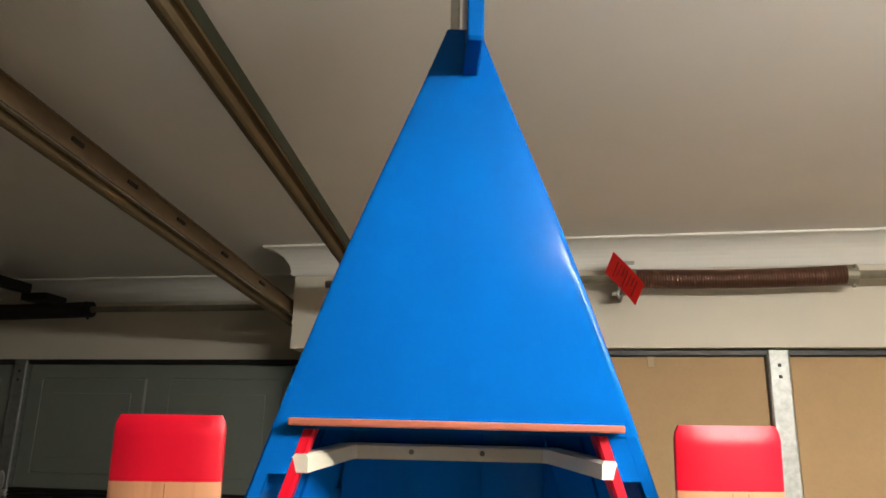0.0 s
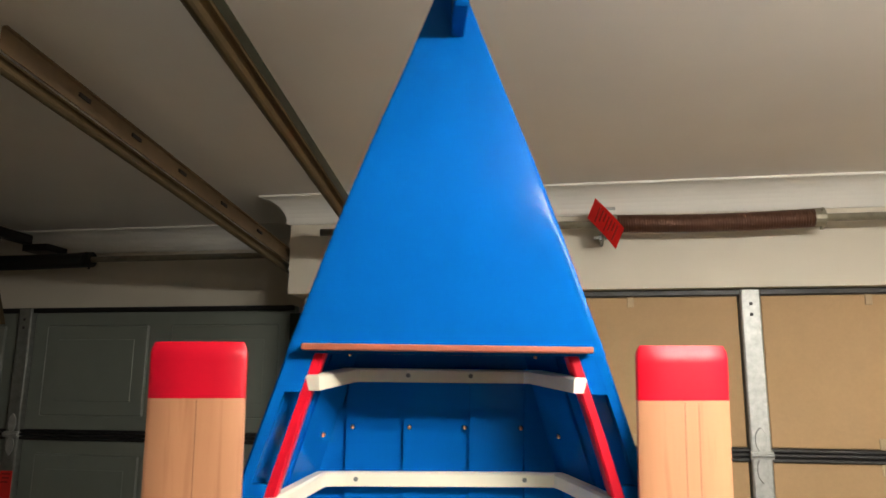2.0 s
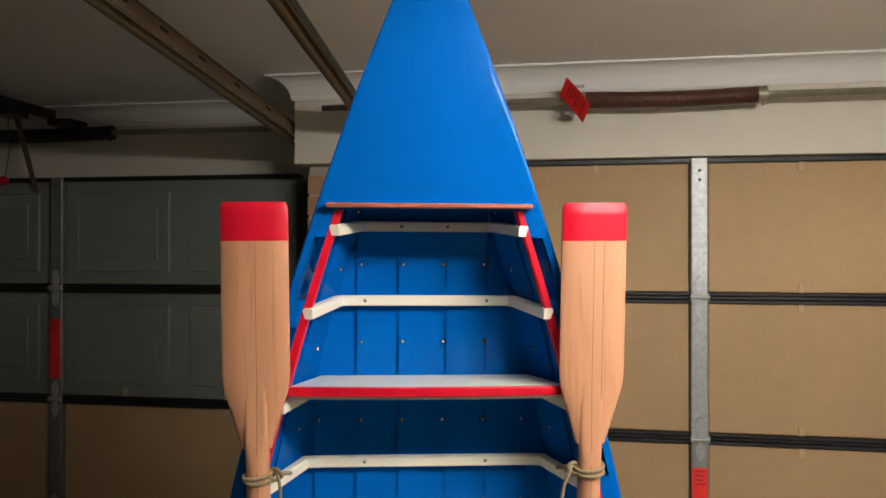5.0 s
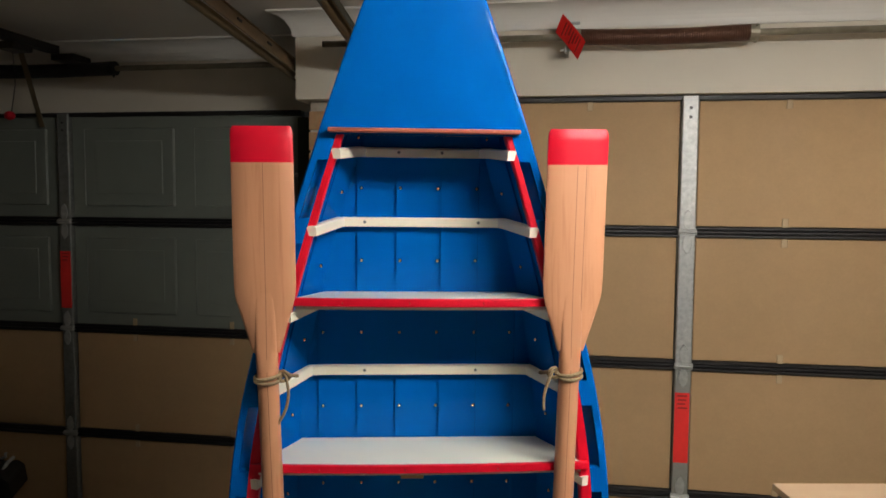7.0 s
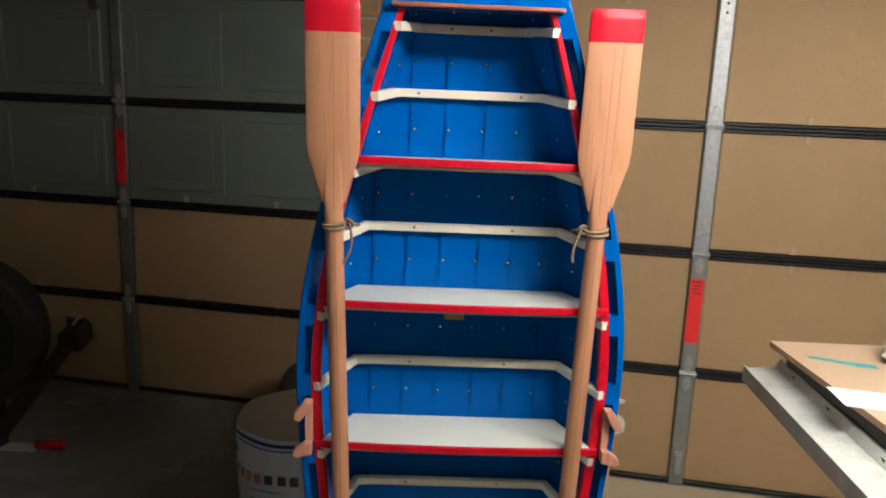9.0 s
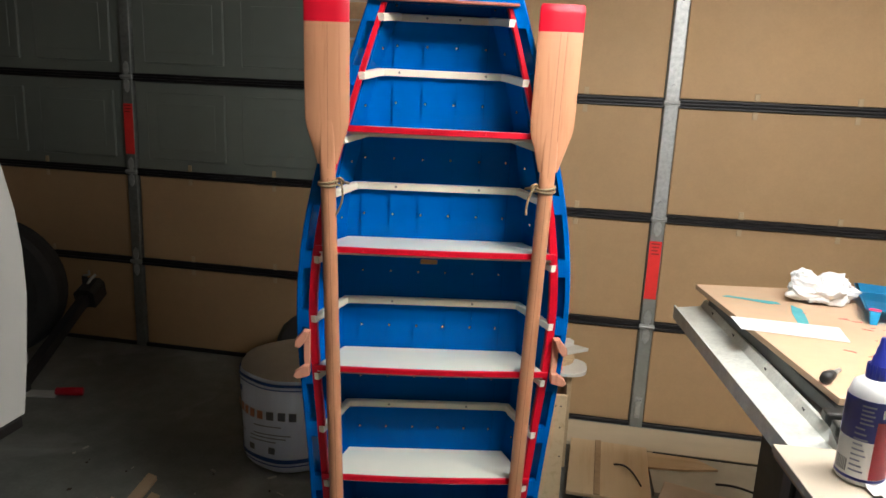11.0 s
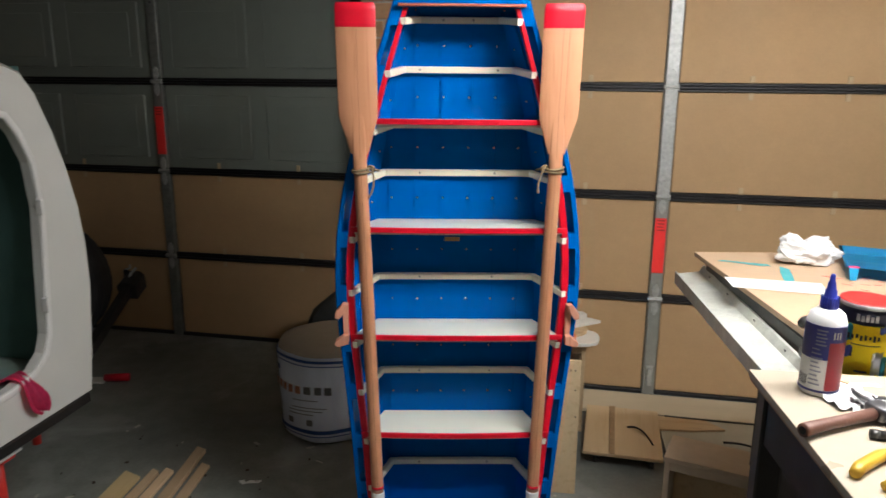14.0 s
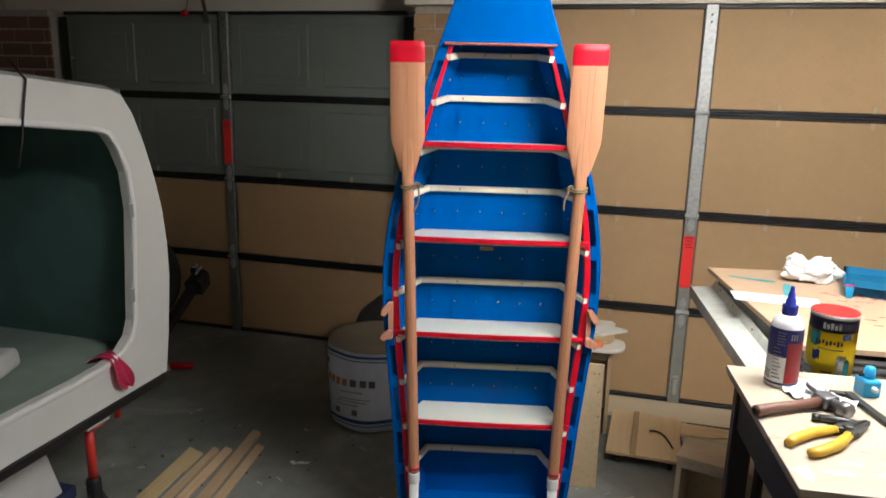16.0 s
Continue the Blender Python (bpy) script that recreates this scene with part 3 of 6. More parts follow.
def build_oar(label, top, mid, foot, lines, lift):
    """An oar stood on its handle. top, mid and foot: the sideways place at three heights."""
    oar = thing("oar", label, "oar", OARS @ pose(0, 0, lift), group="oars on the bookcase")
    cx = lambda z: float(np.interp(z, (0.33, 1.42, 1.835), (foot, mid, top)))
    v0 = -0.030

    def shaft_depth(z):
        return float(np.interp(z, (1.40, 1.44, 1.53, 1.70), (0.0180, 0.0122, 0.0088, 0.0070)))

    def outline(lo, hi, n, half):
        return [(z, half(z)) for z in np.linspace(lo, hi, n)]

    def half(z):
        if z > 1.82:
            return 0.0555 - 0.5 * max(0, z - 1.826) ** 1.0
        t = min(max((1.552 - z) / 0.128, 0), 1)
        return 0.0555 - 0.031 * (t * t * 1.6 if t < 0.25 else t * 1.2 - 0.2)

    def slab(lo, hi, n, thick):
        bm = bmesh.new()
        rows = []
        for z in np.linspace(lo, hi, n):
            h, c, t = half(z), cx(z), thick(z)
            prof = [(-1, 0.35), (-0.9, 0.75), (-0.35, 1.0), (0.35, 1.0), (0.9, 0.75), (1, 0.35)]
            rows.append([bm.verts.new((c + h * a, v0 - t * b, z)) for a, b in prof] + [bm.verts.new((c + h * a, v0 + t * b, z)) for a, b in prof[::-1]])
        m = len(rows[0])
        for a, b in zip(rows, rows[1:]):
            for k in range(m):
                bm.faces.new((a[k], a[(k + 1) % m], b[(k + 1) % m], b[k]))
        bm.faces.new(rows[0])
        bm.faces.new(rows[-1][::-1])
        bmesh.ops.recalc_face_normals(bm, faces=bm.faces[:])
        return bm
    smooth_by_angle(part("blade", slab(1.424, 1.770, 40, lambda z: 0.0090 if z > 1.56 else 0.0082 + 0.0008 * (z - 1.424) / 0.136), M_OAR, oar), 50)
    smooth_by_angle(part("blade_tip", slab(1.770, 1.835, 10, lambda z: 0.0092 if z < 1.82 else 0.0092 - 0.3 * (z - 1.82)), M_RED, oar, "red painted blade tip"), 50)
    # shaft runs up the blade as a tapering spine
    bm = bmesh.new()
    rows = []
    for z in np.linspace(0.325, 1.765, 40):
        r = 0.0195
        ry = shaft_depth(z)
        rx = r if z < 1.45 else r - 0.003 * min(1, (z - 1.45) / 0.2)
        p = 1.0 if z < 1.38 else max(0.30, 1.0 - 0.7 * (z - 1.38) / 0.06)
        rows.append([bm.verts.new((cx(z) + rx * math.copysign(abs(math.cos(2 * math.pi * (k + 0.5) / 16)) ** p, math.cos(2 * math.pi * (k + 0.5) / 16)), v0 + ry * math.copysign(abs(math.sin(2 * math.pi * (k + 0.5) / 16)) ** p, math.sin(2 * math.pi * (k + 0.5) / 16)), z)) for k in range(16)])
    for a, b in zip(rows, rows[1:]):
        for k in range(16):
            bm.faces.new((a[k], a[(k + 1) % 16], b[(k + 1) % 16], b[k]))
    bm.faces.new(rows[0][::-1])
    bm.faces.new(rows[-1])
    part("shaft", bm, M_OAR, oar, smooth=True)
    # glue lines of the laminations, down the blade and the shaft
    for du, lo in lines:
        bm = bmesh.new()
        zs = np.linspace(lo, 1.768, 34)
        for z0, z1 in zip(zs, zs[1:]):
            q = []
            for z in (z0, z1):
                f = 1 - (du / 0.0195) ** 2
                y = max(shaft_depth(z) * math.sqrt(max(f, 0.05)), 0.0091 if z > 1.44 else 0)
                q.append((cx(z) + du, v0 - y - 0.0003, z))
            a, b, c, d = [bm.verts.new((x + e, y, z)) for x, y, z in q for e in (-0.0005, 0.0005)]
            bm.faces.new((a, b, d, c))
        part("glue_line", bm, M_OARLINE, oar)
    part("band", bm_tube([(cx(z), v0, z) for z in (0.343, 0.351)], 0.0203, 16), M_RED, oar, "red tape band", True)
    part("sleeve", bm_lathe([(0.018, 0.287), (0.0212, 0.289), (0.0212, 0.326), (0.0198, 0.329)], 20, (cx(0.33), v0, 0)), M_WHITEPLASTIC, oar, "white plastic sleeve")
    part("grip", bm_lathe([(0.0175, FOOT + 0.002 - lift), (0.0175, 0.288)], 20, (cx(0.33), v0, 0)), M_WHITEPLASTIC, oar, "white plastic grip", True)
    return oar


oar_l = build_oar("pine oar with a red tip, tied to the bookcase", -0.290, -0.288, -0.262, ((0.002, 0.36),), 0.005)
oar_r = build_oar("pine oar with a red tip, tied to the bookcase", 0.285, 0.275, 0.241, ((-0.001, 0.36), (0.0155, 1.5)), 0.002)


# ---- rope ties ----
def rope_tie(label, c, s, tail):
    """Jute tied round an oar's shaft, knotted to the rail, with a loose tail."""
    t = thing("rope_tie", label, "rope", OARS, group="rope ties on the oars")
    for k in range(2):
        z = 1.378 + 0.007 * k
        part("loop", bm_tube([(c + 0.0235 * math.cos(a), -0.030 + 0.0215 * math.sin(a), z + 0.004 * math.sin(a + k)) for a in np.linspace(0, 2 * math.pi, 25)], 0.0035, 6), M_ROPE, t, smooth=True)
    kx = c - s * 0.030
    part("knot", bm_tube([(kx + 0.010 * math.cos(a) * s, -0.032 + 0.006 * math.sin(2 * a), 1.384 + 0.009 * math.sin(a)) for a in np.linspace(0, 2 * math.pi, 15)] + [(kx, -0.025, 1.384), (kx - s * 0.02, 0.0, 1.376)], 0.0036, 6), M_ROPE, t, smooth=True)
    part("tail", bm_tube([(kx - s * (0.002 + 0.012 * math.sin(q * 2.6)) + s * tail[0] * q * q, -0.036, 1.388 - tail[1] * q) for q in np.linspace(0, 1, 14)], 0.003, 6), M_ROPE, t, smooth=True)
    return t


rope_tie("jute rope tie with a long loose tail round an oar", -0.287, -1, (0.030, 0.105))
rope_tie("jute rope tie with a short tail round an oar", 0.274, 1, (-0.010, 0.075))

# ---- overhead door gear ----
M_DARKSTEEL = mat("dark_grey_steel", (0.05, 0.05, 0.048), 0.45, 0.7, grain=0.15, scale=30, bump=0.03)
M_GREENFLANGE = mat("grey_green_steel", (0.035, 0.039, 0.022), 0.5, 0.5, grain=0.15, scale=20, bump=0.03)
M_ANGLE = mat("brown_coated_angle", (0.24, 0.175, 0.105), 0.6, 0.15, grain=0.12, scale=25, stain=0.2, bump=0.05)
M_ZINC = mat("yellowed_zinc", (0.29, 0.265, 0.20), 0.45, 0.5, grain=0.15, scale=40, stain=0.15, bump=0.03)
M_YELLOWISH = mat("tan_tape", (0.46, 0.34, 0.20), 0.6, grain=0.05, scale=20, bump=0.02)


def torsion_spring(name, label, x_shaft0, x_shaft1, x0, x1, y, z, r, material, group):
    """A shaft with a close-wound spring, its end plates and set screws."""
    t = thing(name, label, "spring", pose(0, y, z), group=group)
    part("shaft", bm_tube([(x_shaft0, 0, 0), (x_shaft1, 0, 0)], 0.0125, 16), M_ZINC, t, "zinc-plated shaft", True)
    turns = int((x1 - x0) / 0.0078)
    n = 14
    sag = lambda q: -0.006 * math.sin(q * math.pi)
    bm = bm_tube([(x0 + (x1 - x0) * k / (turns * n), r * math.cos(2 * math.pi * k / n), r * math.sin(2 * math.pi * k / n) + sag(k / (turns * n))) for k in range(turns * n + 1)], 0.0040, 5)
    part("coil", bm, material, t, smooth=True)
    part("core", bm_tube([(x0 + (x1 - x0) * q, 0, sag(q)) for q in np.linspace(0, 1, 9)], r + 0.0020, 16), material, t, smooth=True)
    for x, d in ((x0, -1), (x1, 1)):
        bm = bm_tube([(x - 0.004 * d, 0, 0), (x + 0.026 * d, 0, 0)], r + 0.004, 16)
        for a in range(3):
            q = 2 * math.pi * a / 3 + 0.4
            merge(bm, bm_tube([(x + 0.016 * d, 0.9 * r * math.cos(q), 0.9 * r * math.sin(q)), (x + 0.016 * d, 1.45 * r * math.cos(q), 1.45 * r * math.sin(q))], 0.005, 6))
        part("end_cone", bm, M_ZINC if material is M_SPRING else M_DARKSTEEL, t)
    return t


spring_r = torsion_spring("torsion_spring", "brown torsion spring on a zinc shaft above the door", -0.49, 2.10, 0.50, 1.10, 2.10, 2.298, 0.026, M_SPRING, "torsion springs")
spring_l = torsion_spring("torsion_spring", "black torsion spring on a zinc shaft above the door", -3.15, -0.70, -2.40, -1.665, 2.50, 2.300, 0.029, M_DARKSTEEL, "torsion springs")
# anchor bracket and bolts beside the brown spring
bm = bm_box(0.455, 0.463, -0.03, 0.10, -0.055, 0.055, 0.002, 1)
for z in (-0.048, 0.048):
    merge(bm, bm_tube([(0.430, -0.012, z), (0.500, -0.012, z)], 0.006, 8))
    bm_box(0.446, 0.454, -0.022, -0.002, z - 0.010, z + 0.010, 0.001, 1, bm)
part("anchor_bracket", bm, M_GALV, spring_r)
tag = thing("warning_tag", "red printed warning tag hung on the spring", "tag", pose(0.437, 2.045, 2.371))
TAG_DOWN, TAG_WIDE = Vector((0.080, -0.050, -0.112)), Vector((-0.026, 0.030, -0.058))
TAG_OUT = TAG_DOWN.cross(TAG_WIDE).normalized()
tag_at = lambda q, u, h=0.0: TAG_DOWN * q + TAG_WIDE * u + TAG_OUT * (0.007 * math.sin(2.8 * q) + h)
bm = bmesh.new()
grid = [[bm.verts.new(tag_at(q, u)) for u in np.linspace(0, 1, 5)] for q in np.linspace(0, 1, 9)]
for a, b in zip(grid, grid[1:]):
    for k in range(4):
        bm.faces.new((a[k], a[k + 1], b[k + 1], b[k]))
bmesh.ops.solidify(bm, geom=bm.faces[:], thickness=0.0012)
part("card", bm, M_LABEL, tag)
for k in range(7):
    q = 0.20 + 0.10 * k
    bm = bmesh.new()
    rows = [[bm.verts.new(tag_at(q + e, u, h)) for e, h in ((0.0, 0.0015), (0.028, 0.0015), (0.028, -0.0027), (0.0, -0.0027))] for u in (0.15, 0.85 - 0.15 * (k % 3))]
    for m in range(4):
        bm.faces.new((rows[0][m], rows[0][(m + 1) % 4], rows[1][(m + 1) % 4], rows[1][m]))
    bm.faces.new(rows[0][::-1])
    bm.faces.new(rows[1])
    part("print_bar", bm, M_INK, tag)


def overhead_track(label, far, near, r, flange):
    """A rolled door track that climbs towards the ceiling, with a hanging angle on top of it."""
    t = thing("door_track", label, "door track", group="overhead door tracks")
    far, near = Vector(far), Vector(near)
    c = [(r * 0.9 * math.cos(q) + 0.002, r * math.sin(q)) for q in np.linspace(-2.3, 2.3, 15)] + [((r - 0.004) * 0.9 * math.cos(q) + 0.002, (r - 0.004) * math.sin(q)) for q in np.linspace(2.2, -2.2, 13)]
    part("rolled_channel", bm_sweep([tuple(far), tuple(near)], c), M_TRACK, t)
    d = (near - far).normalized()
    up = Vector((0, -d.z, d.y))
    up = up if up.z > 0 else -up
    at = lambda y, h: far + d * ((y - far.y) / d.y) + up * h + Vector((0.010, 0, 0))
    if flange:
        part("hanging_angle", bm_sweep([tuple(at(far.y, r + 0.012)), tuple(at(near.y, r + 0.012))], [(0.0, -0.014), (0.003, -0.014), (0.003, 0.016), (0.0, 0.016)]), M_GREENFLANGE, t)
        return t
    h = r + 0.027
    part("hanging_angle", bm_sweep([tuple(at(far.y, h)), tuple(at(0.82, h))], [(0.0, -0.026), (0.003, -0.026), (0.003, 0.020), (-0.008, 0.020), (-0.008, 0.017), (0.0, 0.017)]), M_ANGLE, t, "slotted steel angle")
    for y in (1.053, 1.245, 1.458, 1.70, 1.959):
        o = part("slot", bm_box(-0.0040, 0.0042, -0.018, 0.018, -0.0040, 0.0040), M_BLACK, t)
        o.matrix_local = Matrix.Translation(at(y, h)) @ Euler((math.atan2(-d.z, -d.y), 0, 0)).to_matrix().to_4x4()
    return t


overhead_track("zinc door track with a slotted angle below the ceiling", (-0.665, 2.28, 2.200), (-0.665, 0.70, 2.358), 0.0165, False)
overhead_track("zinc door track below the ceiling", (-0.318, 2.14, 2.232), (-0.198, 0.40, 2.390), 0.022, True)
for cx, y, tag_x in ((0.927, 2.245, 1), (-1.94, 2.525, 2)):
    for s in (-1, 1):
        x = cx + s * (1.235 if s * cx < -1 else 1.165)
        t = thing("door_track", "upright galvanised door track beside the garage door", "door track", group="upright door tracks")
        part("rolled_channel", bm_prism([(x - 0.03, y - 0.05), (x + 0.03, y - 0.05), (x + 0.03, y - 0.045), (x + s * 0.026, y - 0.012), (x - s * 0.0, y - 0.012), (x - 0.03, y - 0.045)], 0.0, 2.06), M_GREENFLANGE, t)
        for z in (0.3, 0.95, 1.6):
            part("bracket", bm_box(x + min(0, s * 0.05), x + max(0, s * 0.05), y - 0.056, y - 0.048, z, z + 0.05, 0.002, 1), M_GALV, t)
            part("roller", bm_tube([(x - s * 0.05, y - 0.03, z + 0.2), (x + s * 0.01, y - 0.03, z + 0.2)], 0.008, 10), M_GALV, t, smooth=True)

# opener rail with its arm, over the far door
opener = thing("door_opener_rail", "black steel opener rail with an arm to the door", "door opener", pose(-0.09, 0.10, -0.012))
part("rail", bm_box(-1.85, -1.81, -0.6, 2.36, 2.375, 2.415, 0.003, 1), M_DARKSTEEL, opener)
part("end_bracket", bm_box(-1.86, -1.74, 2.36, 2.49, 2.350, 2.380, 0.003, 1), M_DARKSTEEL, opener)
part("arm", bm_sweep([(-1.885, 2.13, 2.405), (-1.911, 2.231, 2.365), (-1.960, 2.42, 2.045)], [(-0.011, -0.003), (0.011, -0.003), (0.011, 0.003), (-0.011, 0.003)]), M_TRACK, opener)
part("trolley", bm_box(-1.90, -1.805, 2.06, 2.18, 2.345, 2.376, 0.004, 1), M_DARKSTEEL, opener)
part("pull_cord", bm_tube([(-1.86, 2.12, 2.35), (-1.96, 2.25, 2.22), (-2.05, 2.33, 2.11)], 0.002, 5), M_BLACK, opener)
part("pull_knob", bm_lathe([(0.004, 0.022), (0.020, 0.014), (0.024, 0.0), (0.020, -0.014), (0.006, -0.022)], 14, (-2.06, 2.33, 2.09)), M_RED, opener, "red plastic knob", True)

# tape tabs at the panel joints
for door, xs, zs_ in ((door_r, (-0.377, 0.360, 0.78), (0.525, 1.05, 1.575, 2.1)), (door_l, (-0.55, 0.35, 0.85), (0.525, 1.05))):
    for x in xs:
        for z in zs_:
            for s in (-1, 1):
                if z > 2.0 and s > 0:
                    continue
                part("tape_tab", bm_box(x - 0.011, x + 0.011, -0.001, 0.005, z + s * 0.038 - 0.018, z + s * 0.038 + 0.018, 0.002, 1), M_YELLOWISH, door, "tan tape tab")

# latch at the foot of the strut
for d in (door_r,):
    bm = bm_box(-0.013, 0.013, -0.030, -0.0165, 0.055, 0.15, 0.003, 1)
    bm_box(-0.018, 0.018, -0.022, -0.0165, 0.135, 0.165, 0.003, 1, bm)
    part("latch", bm, M_GALV, d)

# ---- far end of the bench side ----
M_PLY = wood("pale_plywood", (0.62, 0.46, 0.27), (0.50, 0.34, 0.17), "y", 4, 0.6, 0.06)
M_PLYX = wood("plywood_offcut", (0.52, 0.37, 0.21), (0.38, 0.25, 0.13), "x", 4, 0.65, 0.10)
M_PLYEDGE = mat("ply_edge", (0.33, 0.20, 0.10), 0.7, grain=0.2, scale=60, bump=0.1)
M_WHITEPLY = mat("primed_board", (0.66, 0.63, 0.56), 0.6, grain=0.05, scale=15, bump=0.05)
M_ORANGE = mat("orange_sponge", (0.72, 0.22, 0.08), 0.8, grain=0.1, scale=60, bump=0.3)
M_GREYBOARD = mat("grey_green_sheet", (0.44, 0.41, 0.32), 0.7, grain=0.08, scale=10, stain=0.12, bump=0.05)


def slab(name, label, pts, z0, z1, material, category="board", bevel=0.0015, group=""):
    c = Vector((sum(p[0] for p in pts) / len(pts), sum(p[1] for p in pts) / len(pts), 0))
    ob = part(name, bm_prism([(p[0] - c.x, p[1] - c.y) for p in pts], 0, z1 - z0, "z", bevel), material)
    ob.location = (c.x, c.y, z0)
    return tagged(ob, label, category, group)


M_BATTEN = mat("brown_batten", (0.34, 0.225, 0.12), 0.65, grain=0.15, scale=40, bump=0.1)
dolly = thing("plywood_platform", "low plywood platform on castors with a dark batten", "platform", pose(0.771, 1.61, 0, 0, 0, -2))
part("deck", bm_box(-0.168, 0.165, -0.158, 0.300, 0.050, 0.066, 0.002, 1), M_PLY, dolly)
part("batten", bm_box(-0.060, -0.034, -0.159, 0.300, 0.066, 0.071, 0.002, 1), M_BATTEN, dolly, "brown batten")
for x in (-0.11, 0.12):
    for y in (-0.12, 0.25):
        cst = part("castor", bm_tube([(x - 0.012, y, 0.018), (x + 0.012, y, 0.018)], 0.018, 16), M_BLACK, dolly, smooth=True)
        part("fork", bm_box(x - 0.018, x + 0.018, y - 0.014, y + 0.014, 0.034, 0.050, 0.003, 1), M_GALV, cst)
wire = tagged(part("cable", bm_tube([(0.795 + 0.102 * q, 1.71 - 0.148 * q * q * q, 0.069 + 0.006 * math.sin(q * 3.1)) for q in np.linspace(0, 1, 12)], 0.004, 6), M_BLACK, smooth=True), "short bent length of black cable", "cable")
M_PALESHEET = mat("pale_dusty_plywood", (0.50, 0.42, 0.29), 0.7, grain=0.06, scale=12, stain=0.12, bump=0.04, stretch=(0.3, 1, 1))
slab("plywood_sheet", "pale plywood sheet lying along the door", [(0.58, 1.972), (1.62, 1.972), (1.62, 2.20), (0.58, 2.20)], 0.0, 0.018, M_PALESHEET)
# dark strip added as the shadow line at the sheet's front edge
slab("steel_strip", "thin dark strip standing in for the shadow along a plywood sheet's edge", [(0.985, 1.958), (1.56, 1.958), (1.56, 1.969), (0.985, 1.969)], 0.0, 0.020, M_DARKSTEEL, "strip", 0.0005)
slab("grey_sheet", "grey-green sheet offcut on the floor", [(0.96, 1.62), (1.58, 1.68), (1.56, 1.955), (0.95, 1.955)], 0.0, 0.016, M_GREYBOARD)
slab("plywood_offcut", "curved plywood offcut on a sheet", [(0.94, 1.805), (1.10, 1.82), (1.25, 1.86), (1.17, 1.935), (0.95, 1.940)], 0.017, 0.027, M_PLYX)
tagged(part("cable", bm_tube([(1.222 + 0.150 * q, 1.742 - 0.034 * q + 0.018 * math.sin(q * 3.1), 0.0215) for q in np.linspace(0, 1, 12)], 0.005, 6), M_BLACK, smooth=True), "black cable lying on a grey sheet", "cable")


def box_stool(label, m, w, d, h, material, inner):
    t = thing("box_stool", label, "stool", m)
    part("seat", bm_box(0, w, 0, d, h - 0.018, h, 0.002, 1), material, t)
    part("side_panel", bm_box(0.004, 0.022, 0.004, d - 0.004, 0, h - 0.018, 0.001, 1), material, t)
    part("side_panel", bm_box(w - 0.022, w - 0.004, 0.004, d - 0.004, 0, h - 0.018, 0.001, 1), material, t)
    part("back_panel", bm_box(0.022, w - 0.022, d - 0.03, d - 0.014, 0.03, h - 0.018, 0.001, 1), inner, t)
    part("front_rail", bm_box(0.022, w - 0.022, 0.006, 0.018, h - 0.05, h - 0.018, 0.001, 1), material, t)
    return t


M_MDF = mat("brown_mdf", (0.58, 0.455, 0.32), 0.7, grain=0.05, scale=25, stain=0.12, bump=0.05)
# back panel in paler ply to stand in for ambient light under the seat
box_stool("brown plywood box stool on the floor", pose(0.862, 0.939, 0, 0, 0, -16), 0.295, 0.175, 0.36, M_MDF, M_PLY)
box_stool("plywood box stool stacked with offcuts", pose(0.31, 1.74, 0, 0, 0, 2), 0.285, 0.27, 0.44, M_PLYX, M_MDF)
lean = thing("leaning_board", "narrow pale plywood board with screw holes, leaning upright", "board", pose(0.513, 1.215, 0.002, -2.5, 0, 3))
part("board", bm_box(-0.058, 0.058, 0.0, 0.016, 0.0, 0.560, 0.0015, 1), M_PLY, lean)
for x, z in ((0.020, 0.52), (0.038, 0.52), (0.040, 0.44), (0.046, 0.33)):
    part("screw_hole", bm_tube([(x, -0.001, z), (x, 0.004, z)], 0.003, 8), M_BLACK, lean)


def rounded(cx, cy, rx, ry, n=20, p=3.0):
    return [(cx + rx * abs(math.cos(a)) ** (2 / p) * math.copysign(1, math.cos(a)), cy + ry * abs(math.sin(a)) ** (2 / p) * math.copysign(1, math.sin(a))) for a in np.linspace(0, 2 * math.pi, n, endpoint=False)]


CUT = "cut-outs on the stool"
slab("board_cutout", "rounded primed plywood cut-out on a stool", rounded(0.500, 1.80, 0.150, 0.10), 0.442, 0.458, M_WHITEPLY, "offcut", group=CUT)
slab("board_cutout", "rounded plywood cut-out on a stool", rounded(0.480, 1.87, 0.115, 0.11, 20, 2.2), 0.459, 0.474, M_PLYX, "offcut", group=CUT)
slab("board_cutout", "angular primed plywood cut-out on a stool", [(0.36, 1.88), (0.53, 1.85), (0.655, 1.95), (0.60, 1.98), (0.37, 2.00)], 0.475, 0.490, M_WHITEPLY, "offcut", group=CUT)
slab("board_cutout", "pale plywood cut-out on a stool", [(0.35, 1.90), (0.51, 1.87), (0.590, 1.97), (0.57, 2.00), (0.36, 2.00)], 0.491, 0.512, M_WHITEPLY, "offcut", group=CUT)
slab("sponge", "orange sanding sponge on the cut-outs", rounded(0.505, 1.745, 0.040, 0.022), 0.459, 0.484, M_ORANGE, "sponge", 0.004)

